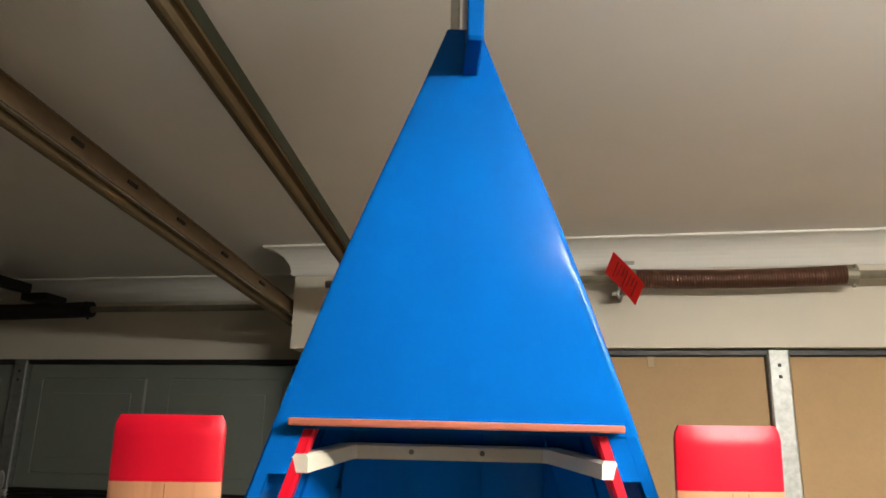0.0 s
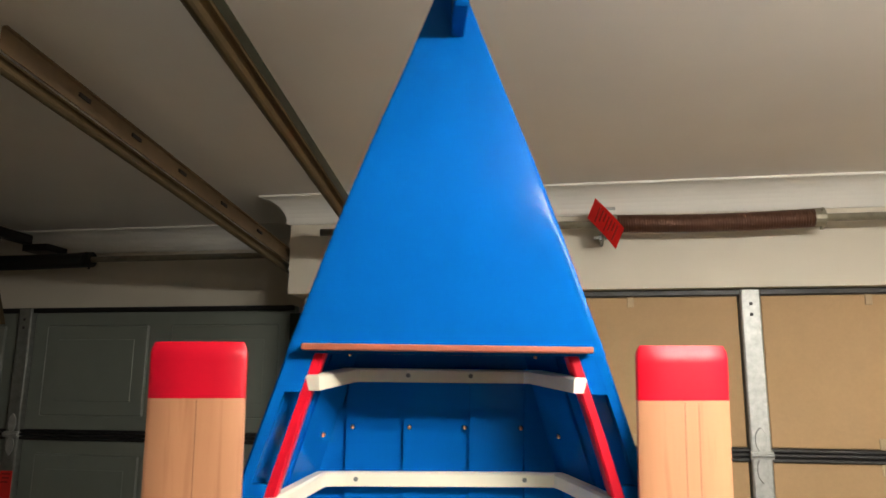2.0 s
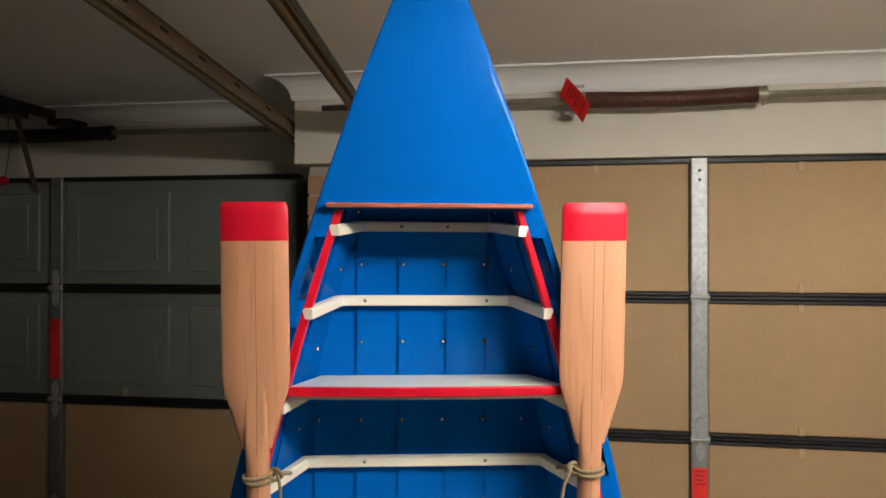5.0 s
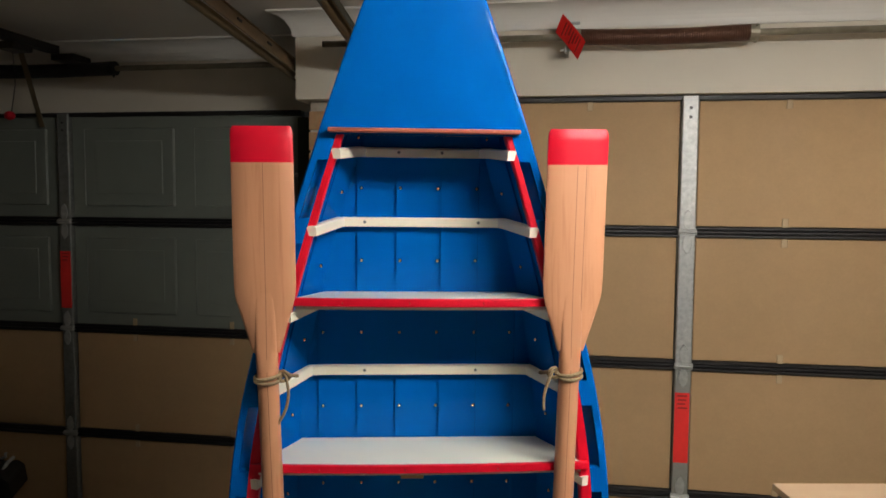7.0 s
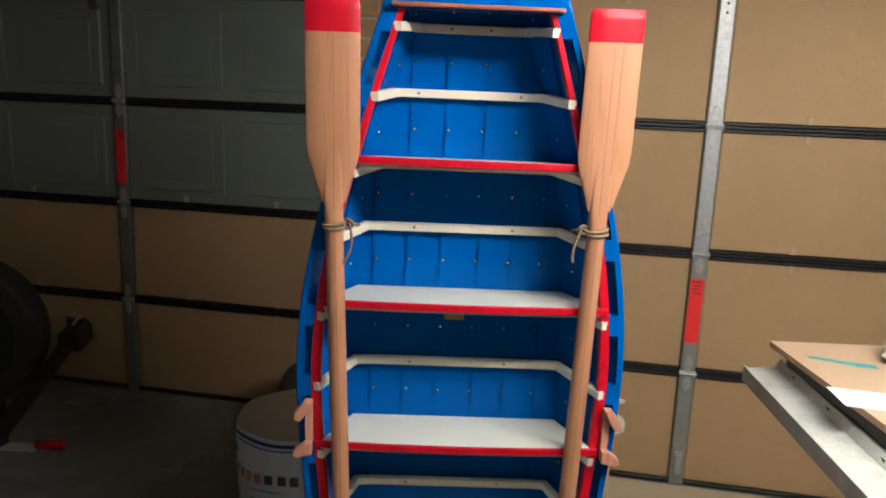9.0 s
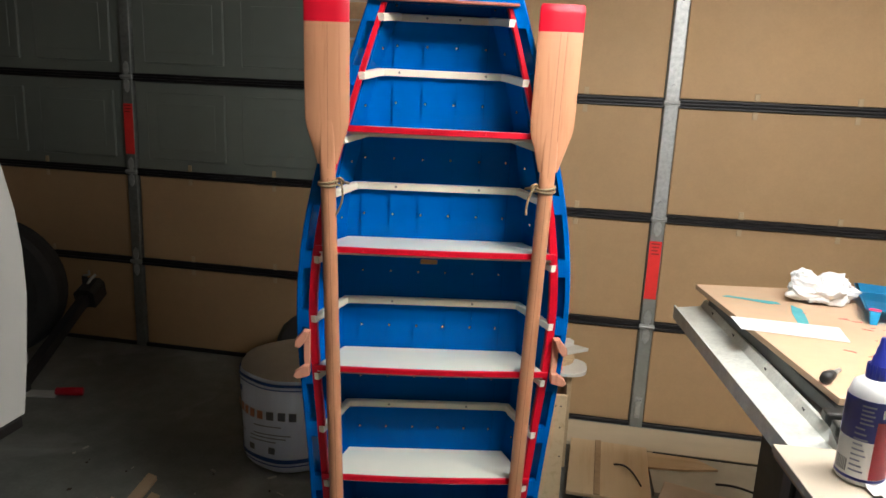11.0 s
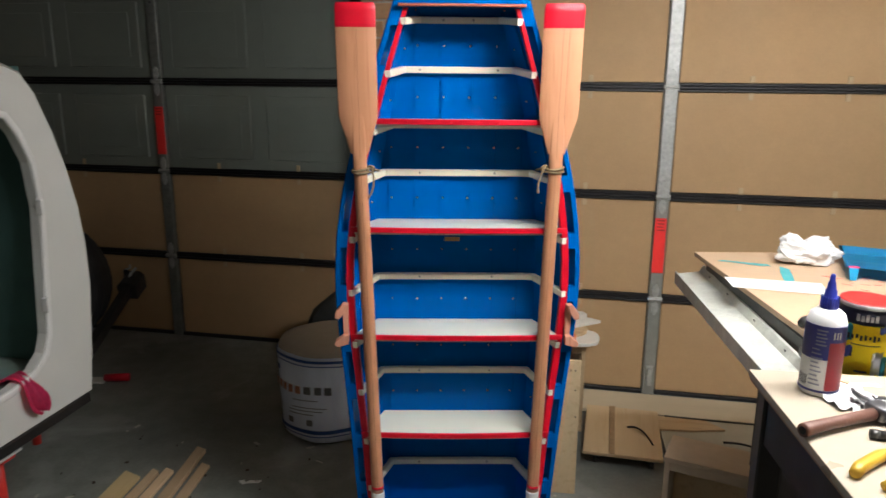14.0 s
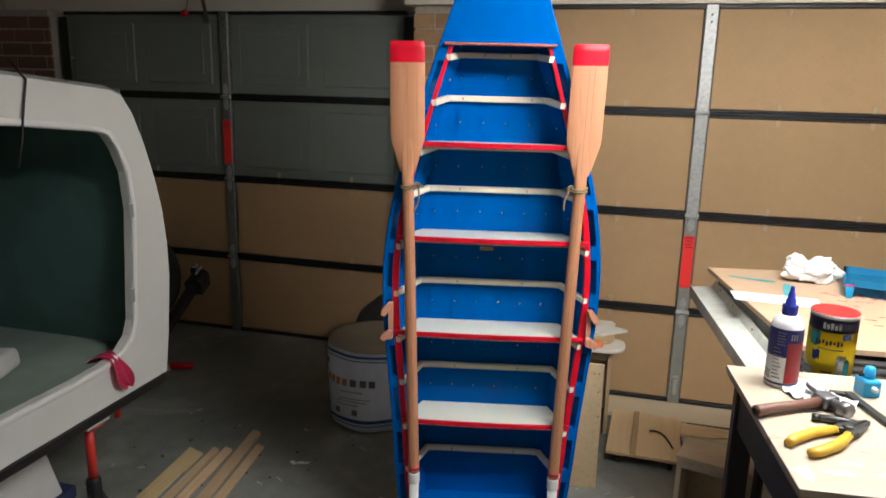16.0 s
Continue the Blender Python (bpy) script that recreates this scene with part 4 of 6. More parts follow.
# ---- insulation bale ----
M_PACK = mat("white_film_wrap", (0.72, 0.79, 0.92), 0.45, grain=0.06, scale=25, stain=0.1, bump=0.5, bump_scale=14, stretch=(1, 1, 0.3))
M_KRAFT = mat("dull_brown_film", (0.34, 0.30, 0.24), 0.5, grain=0.08, scale=14, bump=0.4, bump_scale=20)
M_NAVY = mat("navy_print", (0.04, 0.12, 0.40), 0.5, grain=0.05, bump=0.02)
M_OPRINT = mat("orange_print", (0.72, 0.34, 0.20), 0.5, bump=0)
M_GPRINT = mat("faded_grey_print", (0.20, 0.21, 0.23), 0.5, bump=0)
M_DPRINT = mat("charcoal_print", (0.055, 0.06, 0.07), 0.5, bump=0)


def bale():
    t = thing("insulation_bale", "round wrapped insulation bale standing on the floor", "bale", pose(-0.585, 1.605, 0))
    R = 0.235
    wob = lambda a, z: 1 + 0.02 * math.sin(3 * a + 9 * z) + 0.012 * math.sin(7 * a - 14 * z)
    prof = [(0.86, 0.0), (0.97, 0.02), (1.0, 0.06), (1.01, 0.2), (1.0, 0.38), (0.985, 0.42)]

    def shell(prof, cap):
        bm = bmesh.new()
        n = 48
        rows = [[bm.verts.new((R * r * wob(2 * math.pi * k / n, z) * math.cos(2 * math.pi * k / n), R * r * wob(2 * math.pi * k / n, z) * math.sin(2 * math.pi * k / n), z)) for k in range(n)] for r, z in prof]
        for a, b in zip(rows, rows[1:]):
            for k in range(n):
                bm.faces.new((a[k], a[(k + 1) % n], b[(k + 1) % n], b[k]))
        if cap:
            bm.faces.new(rows[-1])
        bmesh.ops.recalc_face_normals(bm, faces=bm.faces[:])
        return bm
    part("wrap", shell(prof, False), M_PACK, t, smooth=True)
    part("top", shell([(0.985, 0.42), (0.95, 0.437), (0.8, 0.448), (0.5, 0.456), (0.15, 0.459)], True), M_KRAFT, t, "dull brown film top", True)

    def patch(name, a0, a1, z0, z1, material, lift=1.012):
        bm = bmesh.new()
        n = max(2, int((a1 - a0) / 4))
        rows = [[bm.verts.new((R * lift * wob(radians(a), z) * math.cos(radians(a)), R * lift * wob(radians(a), z) * math.sin(radians(a)), z)) for a in np.linspace(a0, a1, n + 1)] for z in (z0, (z0 + z1) / 2, z1)]
        for a, b in zip(rows, rows[1:]):
            for k in range(n):
                bm.faces.new((a[k], a[k + 1], b[k + 1], b[k]))
        bmesh.ops.solidify(bm, geom=bm.faces[:], thickness=0.001)
        part(name, bm, material, t)
    for z0, z1 in ((0.395, 0.408), (0.378, 0.383), (0.060, 0.078), (0.045, 0.050)):
        patch("stripe", 150, 390, z0, z1, M_NAVY, 1.014)
    for a in (212, 221.5, 231, 240.5, 250):
        patch("print_bar", a, a + 6.2, 0.248, 0.284, M_OPRINT, 1.030)
    for a in (260, 272, 283):
        patch("print_bar", a, a + 7.5, 0.248, 0.284, M_GPRINT, 1.030)
    for a0, a1, z in ((245, 275, 0.215), (205, 230, 0.165), (240, 280, 0.165), (240, 270, 0.148), (205, 226, 0.148), (245, 285, 0.18)):
        patch("print_bar", a0, a1, z, z + 0.004, M_GPRINT, 1.016)
    for a in (215, 238, 262):
        patch("print_mark", a, a + 7, 0.098, 0.126, M_GPRINT, 1.016)
    for a in (205, 216):
        patch("print_mark", a, a + 5, 0.325, 0.352, M_NAVY, 1.016)
    return t


bale()
M_GREYBAG = mat("dark_grey_bag", (0.06, 0.065, 0.065), 0.6, grain=0.1, scale=20, bump=0.5, bump_scale=18)
bm = bmesh.new()
bmesh.ops.create_icosphere(bm, subdivisions=4, radius=1)
for v in bm.verts:
    n = noise.noise(v.co * 2.2) * 0.12
    v.co = Vector((v.co.x * 0.24, v.co.y * 0.16, max(v.co.z, -0.9) * 0.34)) * (1 + n)
lo = min(v.co.z for v in bm.verts)
for v in bm.verts:
    v.co.z -= lo
tagged(part("sack", bm, M_GREYBAG, smooth=True), "dark grey plastic sack behind the bale", "sack").matrix_world = pose(-0.64, 2.06, 0) @ Matrix.Diagonal((1, 1, 0.78, 1))

# ---- camper shell on stands ----
before = set(scene.objects)


def settle(dx, dy, dz):
    """Moves all the top-level things built since the last call to their common place."""
    for o in scene.objects:
        if o.parent is None and o not in before:
            o.location += Vector((dx, dy, dz))
    before.update(scene.objects)


M_GELCOAT = mat("white_gelcoat", (0.62, 0.625, 0.595), 0.35, grain=0.02, scale=8, stain=0.05, bump=0.03, bump_scale=30)
M_RIM = mat("white_rim", (0.72, 0.72, 0.70), 0.4, grain=0.02, scale=20, bump=0.02)
M_REDSTEEL = mat("red_painted_steel", (0.55, 0.025, 0.018), 0.45, grain=0.1, scale=30, stain=0.1, bump=0.05)
M_GREEN = mat("dark_green_lining", (0.055, 0.12, 0.108), 0.7, grain=0.1, scale=10, stain=0.2, bump=0.05)
M_GREENFLOOR = mat("dusty_green_floor", (0.17, 0.22, 0.19), 0.75, grain=0.1, scale=14, stain=0.2, bump=0.1)
M_PINK = mat("pink_cloth", (0.75, 0.05, 0.16), 0.85, grain=0.1, scale=60, bump=0.4, bump_scale=200)
M_TYRE = mat("black_tyre_rubber", (0.014, 0.014, 0.014), 0.75, grain=0.15, scale=40, bump=0.2)
M_GREYPLASTIC = mat("grey_white_plastic", (0.50, 0.50, 0.48), 0.5, grain=0.06, scale=14, stain=0.12, bump=0.1)
M_BLUEBEAM = mat("dark_blue_paint", (0.02, 0.03, 0.09), 0.5, grain=0.15, scale=25, bump=0.1)


def camper():
    t = thing("camper_shell", "white fibreglass camper shell with an open side hatch", "camper", pose(-1.1, 0, 0))
    part("corner_leg", bm_tube([(-0.235, 0.62, 0.335), (-0.235, 0.62, 0.575)], 0.015, 12), M_REDSTEEL, t, "red steel corner leg", True)
    YN = -2.6
    outer = [(YN, 0.56), (0.640, 0.56), (0.668, 0.72), (0.694, 0.94), (0.692, 1.08), (0.676, 1.208), (0.643, 1.335), (0.597, 1.464), (0.545, 1.575), (0.498, 1.635), (0.44, 1.658), (0.044, 1.700), (-0.5, 1.74), (YN, 1.80)]

    def opening(g):
        """The hatch opening, grown by g."""
        a = [(-1.35, 0.714 - g), (0.154, 0.710 - g), (0.300, 0.715 - g), (0.390 + g * 0.5, 0.738 - g), (0.440 + g, 0.775 - g * 0.6), (0.464 + g, 0.830), (0.499 + g, 1.234), (0.485 + g, 1.374), (0.445 + g * 0.9, 1.460 + g * 0.4), (0.404 + g * 0.7, 1.511 + g * 0.7), (0.36, 1.522 + g), (0.023, 1.558 + g), (-1.35, 1.640 + g)]
        return [(max(y, -1.35 - g) if i not in (0, len(a) - 1) else -1.35 - g, z) for i, (y, z) in enumerate(a)]
    # the near side: outline with a hole, bridged as one sheet with thickness
    bm = bmesh.new()

    def loop(pts, x):
        vs = [bm.verts.new((x, y, z)) for y, z in pts]
        return vs, [bm.edges.new((vs[i], vs[(i + 1) % len(vs)])) for i in range(len(vs))]
    vo, eo = loop(outer, 0.0)
    vi, ei = loop(opening(0.0), 0.0)
    r = bmesh.ops.triangle_fill(bm, use_beauty=True, use_dissolve=False, edges=eo + ei, normal=(1, 0, 0))
    # lean the upper part of the side inwards, as the moulding does
    r = bmesh.ops.extrude_face_region(bm, geom=bm.faces[:])
    for g in r["geom"]:
        if isinstance(g, bmesh.types.BMVert):
            g.co.x -= 0.03
    bmesh.ops.recalc_face_normals(bm, faces=bm.faces[:])
    part("side_wall", bm, M_GELCOAT, t)
    # roof, end and far side, carried round from the same outline
    bm = bmesh.new()
    arc = [(y, z) for y, z in outer[1:]]
    ring_x = [0.0, -0.012, -0.04, -1.6, -1.64]
    rows = []
    for x in ring_x:
        k = {0.0: 0.0, -0.012: 0.010, -0.04: 0.018, -1.6: 0.018, -1.64: 0.0}[x]
        rows.append([bm.verts.new((x, y + k * (0.8 if y > 0.3 else 0), z + k * (0.8 if z > 1.5 else 0))) for y, z in arc])
    for a, b in zip(rows, rows[1:]):
        for i in range(len(arc) - 1):
            bm.faces.new((a[i], a[i + 1], b[i + 1], b[i]))
    bmesh.ops.solidify(bm, geom=bm.faces[:], thickness=0.012)
    bmesh.ops.recalc_face_normals(bm, faces=bm.faces[:])
    smooth_by_angle(part("roof_and_end", bm, M_GELCOAT, t), 40)
    part("far_side", bm_prism(outer, -1.64, -1.62, "x"), M_GELCOAT, t)
    # raised rim round the hatch
    bm = bm_sweep([(0.004, y, z) for y, z in opening(0.012)], ring(0.011, 12, 0.005), up=(1, 0, 0), closed=True)
    part("hatch_rim", bm, M_RIM, t, "rounded white hatch rim", True)
    for z in (0.925, 1.235):
        y = 0.464 + (z - 0.83) * 0.0866
        part("latch_tab", bm_box(-0.006, 0.018, y - 0.006, y + 0.008, z - 0.024, z + 0.024, 0.003, 2), M_RIM, t)
    # inside lining
    part("lining", bm_box(-1.10, -1.08, -1.5, 0.56, 0.70, 1.62), M_GREEN, t, "dark green lining")
    part("lining", bm_box(-1.08, -0.032, 0.53, 0.55, 0.70, 1.60), M_GREEN, t, "dark green lining")
    part("lining", bm_box(-1.08, -0.032, -1.52, -1.50, 0.70, 1.62), M_GREEN, t, "dark green lining")
    part("lining", bm_box(-1.08, -0.032, -1.50, 0.53, 1.645, 1.66), M_GREEN, t, "dark green lining")
    part("inner_floor", bm_box(-1.08, -0.031, -1.50, 0.53, 0.685, 0.705), M_GREENFLOOR, t, "dusty green inner floor")
    part("bottom_trim", bm_box(-1.62, 0.006, YN, 0.625, 0.522, 0.558, 0.004, 1), M_BLACK, t, "black bottom trim")
    part("strap", bm_tube([(-0.05, 0.085, 1.745), (0.008, 0.083, 1.69), (0.010, 0.06, 1.60), (0.010, 0.045, 1.52), (0.012, 0.020, 1.44)], 0.004, 6), M_BLACK, t, "thin black strap", True)
    return t


camper()
# things in and on the camper
bm = bm_box(-0.10, 0.10, -0.08, 0.08, 0, 0.07, 0.02, 2)
for v in bm.verts:
    v.co += Vector((noise.noise(v.co * 9), noise.noise(v.co * 9 + Vector((3, 0, 0))), 0)) * 0.02
    v.co.z = max(v.co.z, 0)
tagged(part("plastic_bag", bm, M_GREYPLASTIC, smooth=True), "crumpled pale bag on the camper floor", "bag").matrix_world = pose(-1.45, 0.13, 0.706, 0, 0, 20)


def cloth():
    """A rag draped over the hatch's lower edge."""
    bm = bmesh.new()
    # inside tail, pinched over the sill, then one full lobe hanging outside
    keys = [(-0.075, 0.010, 0.040), (-0.045, 0.034, 0.044), (-0.012, 0.048, 0.034), (0.020, 0.036, 0.024), (0.034, 0.004, 0.034), (0.038, -0.034, 0.044), (0.036, -0.066, 0.036), (0.034, -0.086, 0.012)]
    px, pz, pw = (spline([(n / 7, key[c]) for n, key in enumerate(keys)]) for c in range(3))
    rows = []
    for i in range(22):
        q = i / 21
        x, z, w = px(q), pz(q), pw(q)
        out = max(0, q - 0.45) / 0.55
        row = []
        for k in range(15):
            u = k / 7 - 1
            fold = 0.009 * math.sin(u * 7 + 1.2) * (0.4 + out) + 0.004 * math.sin(u * 15 + q * 6)
            row.append(bm.verts.new((x + fold * (1 if q > 0.4 else 0.3), u * w + 0.045 * out, z + (0.4 if q > 0.4 else 1) * fold - 0.016 * out * u * u)))
        rows.append(row)
    for a, b in zip(rows, rows[1:]):
        for k in range(14):
            bm.faces.new((a[k], a[k + 1], b[k + 1], b[k]))
    bmesh.ops.solidify(bm, geom=bm.faces[:], thickness=0.004)
    bmesh.ops.recalc_face_normals(bm, faces=bm.faces[:])
    ob = part("rag", bm, M_PINK, smooth=True)
    ob.matrix_world = pose(-1.115, 0.345, 0.690) @ Matrix.Diagonal((1, 0.92, 0.95, 1))
    return tagged(ob, "bright pink rag draped over the hatch edge", "rag")


cloth()
settle(-0.014, 0.012, -0.010)


def jack_stand(m, label, spread=0.13):
    t = thing("jack_stand", label, "jack stand", m, group="jack stands under the camper")
    part("tube", bm_lathe([(0.016, 0.27), (0.016, 0.492)], 16), M_REDSTEEL, t, "red steel tube", True)
    part("pad", bm_box(-0.045, 0.045, -0.028, 0.028, 0.490, 0.506, 0.004, 2), M_REDSTEEL, t)
    part("packing_plate", bm_box(-0.055, 0.055, -0.062, 0.045, 0.506, 0.512, 0.001, 1), M_GREYPLASTIC, t, "thin pale packing plate")
    part("sleeve", bm_lathe([(0.024, 0.20), (0.026, 0.21), (0.026, 0.28), (0.020, 0.29)], 16), M_BLACK, t, smooth=True)
    for k in range(3):
        a = 2 * math.pi * k / 3 + 0.5
        part("leg", bm_tube([(0.02 * math.cos(a), 0.02 * math.sin(a), 0.23), (spread * math.cos(a), spread * math.sin(a), 0.007)], 0.008, 8), M_BLACK, t, smooth=True)
    return t


js = jack_stand(pose(-1.16, 0.265, 0), "red and black jack stand under the camper")
copy_thing(js, pose(-1.40, -1.9, 0, 0, 0, 10))
copy_thing(js, pose(-2.55, -1.9, 0, 0, 0, 10))
copy_thing(js, pose(-2.55, 0.45, 0, 0, 0, 10))
tub = thing("storage_tub", "grey-white plastic tub under the camper", "tub", pose(-1.44, 0.06, 0))
part("body", bm_prism([(-0.26, 0.245), (0.20, 0.245), (0.10, 0.50), (-0.26, 0.50)], -0.15, 0.15, "y", 0.01), M_GREYPLASTIC, tub)
slab("timber_beam", "dark blue painted timber beam on blocks", [(-2.1, 0.235), (-1.24, 0.265), (-1.235, 0.17), (-2.1, 0.13)], 0.200, 0.244, M_BLUEBEAM)
slab("timber_block", "rough timber block under a beam", [(-1.75, 0.24), (-1.45, 0.24), (-1.45, -0.02), (-1.75, -0.02)], 0.0, 0.199, M_MDF, "block")


def trailer():
    """The trailer's dark front end beside the far door."""
    t = thing("trailer_drawbar", "dark steel trailer drawbar with coupling and spare wheel", "trailer", pose(0, 0, 0))
    part("bar", bm_sweep([(-1.78, 1.25, 0.17), (-1.83, 1.60, 0.31), (-1.895, 2.02, 0.475)], [(-0.022, -0.026), (0.022, -0.026), (0.022, 0.026), (-0.022, 0.026)]), M_BLACK, t)
    part("coupling", bm_sweep([(-1.885, 1.97, 0.47), (-1.905, 2.09, 0.505)], [(-0.050, -0.060), (0.050, -0.060), (0.052, 0.020), (0.030, 0.042), (-0.030, 0.042), (-0.052, 0.020)]), M_DARKSTEEL, t)
    part("jockey_tube", bm_tube([(-1.935, 2.05, 0.40), (-1.935, 2.05, 0.56)], 0.014, 10), M_DARKSTEEL, t, smooth=True)
    part("coupling_handle", bm_tube([(-1.90, 2.00, 0.50), (-1.895, 2.04, 0.545), (-1.885, 2.07, 0.565)], 0.008, 8), M_GALV, t, smooth=True)
    part("jockey_handle", bm_tube([(-1.935, 2.05, 0.56), (-1.90, 2.04, 0.572), (-1.90, 2.04, 0.592)], 0.006, 8), M_GALV, t, smooth=True)
    prof = [(0.19, -0.075), (0.205, -0.095), (0.27, -0.105), (0.325, -0.092), (0.345, -0.06), (0.350, 0.0), (0.345, 0.06), (0.325, 0.092), (0.27, 0.105), (0.205, 0.095), (0.19, 0.075)]
    bm = bm_lathe(prof, 40)
    w = part("spare_tyre", bm, M_TYRE, t, "black rubber tyre")
    w.matrix_local = pose(-2.23, 1.75, 0.55, 90, 0, 15)
    rim = bm_lathe([(0.06, -0.03), (0.10, -0.05), (0.17, -0.045), (0.195, -0.075), (0.195, 0.075), (0.17, 0.045), (0.10, 0.05), (0.06, 0.03)], 32)
    part("rim", rim, M_DARKSTEEL, w)
    part("tyre_prop", bm_box(-2.25, -2.09, 1.70, 1.80, 0.0, 0.215, 0.005, 1), M_DARKSTEEL, t)
    return t


trailer()
grip = thing("pull_handle", "red plastic handle on a pale bar on the floor", "handle", pose(-1.88, 1.80, 0, 0, 0, 10))
part("grip", bm_tube([(-0.06, 0, 0.024), (0.07, 0, 0.030)], lambda q: 0.024 - 0.006 * abs(q - 0.5), 12), M_RED, grip, smooth=True)
part("bar", bm_box(-0.32, -0.055, -0.035, 0.035, 0.002, 0.012, 0.002, 1), M_GREYPLASTIC, grip)

# ---- timber strips on the floor ----
M_STRIP = wood("pale_timber_strip", (0.55, 0.40, 0.25), (0.40, 0.26, 0.14), "y", 5, 0.65, 0.22)
M_STRIP2 = wood("yellow_pine_strip", (0.60, 0.46, 0.24), (0.48, 0.33, 0.14), "y", 5, 0.6, 0.05)
M_STRIP3 = mat("blue_grey_strip", (0.16, 0.19, 0.24), 0.6, grain=0.15, scale=30, bump=0.1)
for x0, y0, x1, y1, w, h, m_, lab in ((-1.234, 1.00, -1.121, -0.30, 0.085, 0.012, M_STRIP2, "wide yellow pine strip on the floor"), (-1.170, 0.811, -1.100, -0.30, 0.030, 0.010, M_STRIP3, "blue-grey painted strip on the floor"),
                                      (-1.150, 1.025, -1.052, -0.30, 0.034, 0.018, M_STRIP, "thin timber strip on the floor"), (-1.100, 1.05, -0.983, -0.30, 0.042, 0.014, M_STRIP, "thin timber strip on the floor"),
                                      (-1.056, 1.23, -0.851, -0.30, 0.045, 0.020, M_STRIP, "thin timber strip on the floor"), (-0.975, 1.12, -0.800, -0.30, 0.042, 0.012, M_STRIP, "thin timber strip on the floor")):
    L, a = math.hypot(x1 - x0, y1 - y0), math.degrees(math.atan2(y1 - y0, x1 - x0)) + 90
    o = part("timber_strip", bm_prism([(-w / 2, -L), (w / 2, -L), (w / 2, -0.45 * w), (-w / 2, 0)], 0, h, "z", 0.0015), m_)
    o.matrix_world = pose(x0, y0, 0.001, 0, 0, a)
    tagged(o, lab, "timber", "timber strips on the floor")
rng = random.Random(4)
M_CHIP = mat("pale_wood_chip", (0.42, 0.40, 0.35), 0.8, bump=0.05)
M_BROWNCRUMB = mat("dark_bark", (0.045, 0.028, 0.018), 0.85, bump=0.05)
chips = bmesh.new()
for k in range(48):
    x, y, l, w, a = rng.uniform(-1.6, 0.9), rng.uniform(-0.3, 1.5), rng.uniform(0.004, 0.022), rng.uniform(0.002, 0.006), rng.uniform(0, 180)
    b = bm_box(-l, l, -w, w, 0.0, 0.003)
    bmesh.ops.transform(b, matrix=pose(x, y, 0, 0, 0, a), verts=b.verts)
    merge(chips, b)
tagged(part("shavings", chips, M_CHIP), "pale wood chips and scraps scattered on concrete", "debris", kind="stuff")
crumbs = bmesh.new()
for k in range(30):
    x, y, l = rng.uniform(-1.75, -0.55), rng.uniform(0.15, 1.35), rng.uniform(0.003, 0.010)
    b = bm_prism([(-l, -0.4 * l), (0.3 * l, -0.7 * l), (l, 0.1 * l), (0.1 * l, 0.6 * l), (-0.7 * l, 0.5 * l)], 0.0, 0.003)
    bmesh.ops.transform(b, matrix=pose(x, y, 0, 0, 0, rng.uniform(0, 360)), verts=b.verts)
    merge(crumbs, b)
tagged(part("bark_crumbs", crumbs, M_BROWNCRUMB), "dark brown crumbs scattered on the concrete", "debris", kind="stuff")
for x, y, a, l in ((-0.725, 1.04, 20, 0.035), (-0.765, 1.03, -30, 0.02), (0.40, 1.02, 25, 0.05), (-0.93, 0.55, 60, 0.02)):
    o = part("paper_scrap", bm_prism([(-l, -0.008), (l * 0.7, -0.012), (l, 0.004), (-l * 0.4, 0.012)], 0, 0.002), M_WHITEPLASTIC)
    o.matrix_world = pose(x, y, 0.001, 0, 0, a)
    tagged(o, "torn white paper scrap on the floor", "paper", "paper scraps")

# ---- saw table with its board ----
before.update(scene.objects)
M_ALU = mat("cast_aluminium", (0.60, 0.62, 0.56), 0.42, 0.2, grain=0.18, scale=22, stain=0.25, fine=0.1, bump=0.1)
M_BOARD = mat("brown_hardboard", (0.52, 0.36, 0.23), 0.6, grain=0.04, scale=20, stain=0.08, bump=0.03)
M_TEAL = mat("teal_paint_smear", (0.05, 0.34, 0.38), 0.5, grain=0.1, scale=60, bump=0.05)
M_REDSMEAR = mat("red_paint_fleck", (0.55, 0.10, 0.09), 0.5, bump=0)
M_PAPER = mat("white_paper", (0.70, 0.70, 0.69), 0.8, grain=0.02, scale=20, bump=0.1)
M_TRAYBLUE = mat("blue_plastic", (0.012, 0.28, 0.54), 0.4, grain=0.05, scale=20, bump=0.02)
saw = thing("table_saw", "grey table saw with black rails and an aluminium fence rail", "table saw")
BL, FL, FR, BR = Vector((0.892, 0.91)), Vector((1.04, 0.150)), Vector((1.60, 0.20)), Vector((1.46, 1.01))
part("table", bm_prism([(0.965, 0.86), (1.085, 0.20), (1.56, 0.24), (1.45, 0.97)], 1.030, 1.078, "z", 0.004), M_BLACK, saw)
part("body", bm_prism([(1.10, 0.80), (1.17, 0.28), (1.52, 0.30), (1.43, 0.86)], 0.42, 1.03, "z", 0.01), M_DARKSTEEL, saw)
for x, y in ((1.12, 0.78), (1.18, 0.30), (1.50, 0.32), (1.42, 0.84)):
    part("leg", bm_tube([(x, y, 0.0), (x, y, 0.45)], 0.018, 10), M_DARKSTEEL, saw, smooth=True)
for i, y in enumerate((0.130, 0.075, 0.020, -0.040)):
    part("front_rail", bm_box(1.01, 1.72, y - 0.016, y + 0.016, 1.055, 1.078 + 0.001 * i, 0.005, 2), M_DARKSTEEL, saw, "black tubular rail")
part("rail_arm", bm_box(1.02, 1.05, -0.06, 0.25, 1.032, 1.054, 0.003, 1), M_DARKSTEEL, saw)
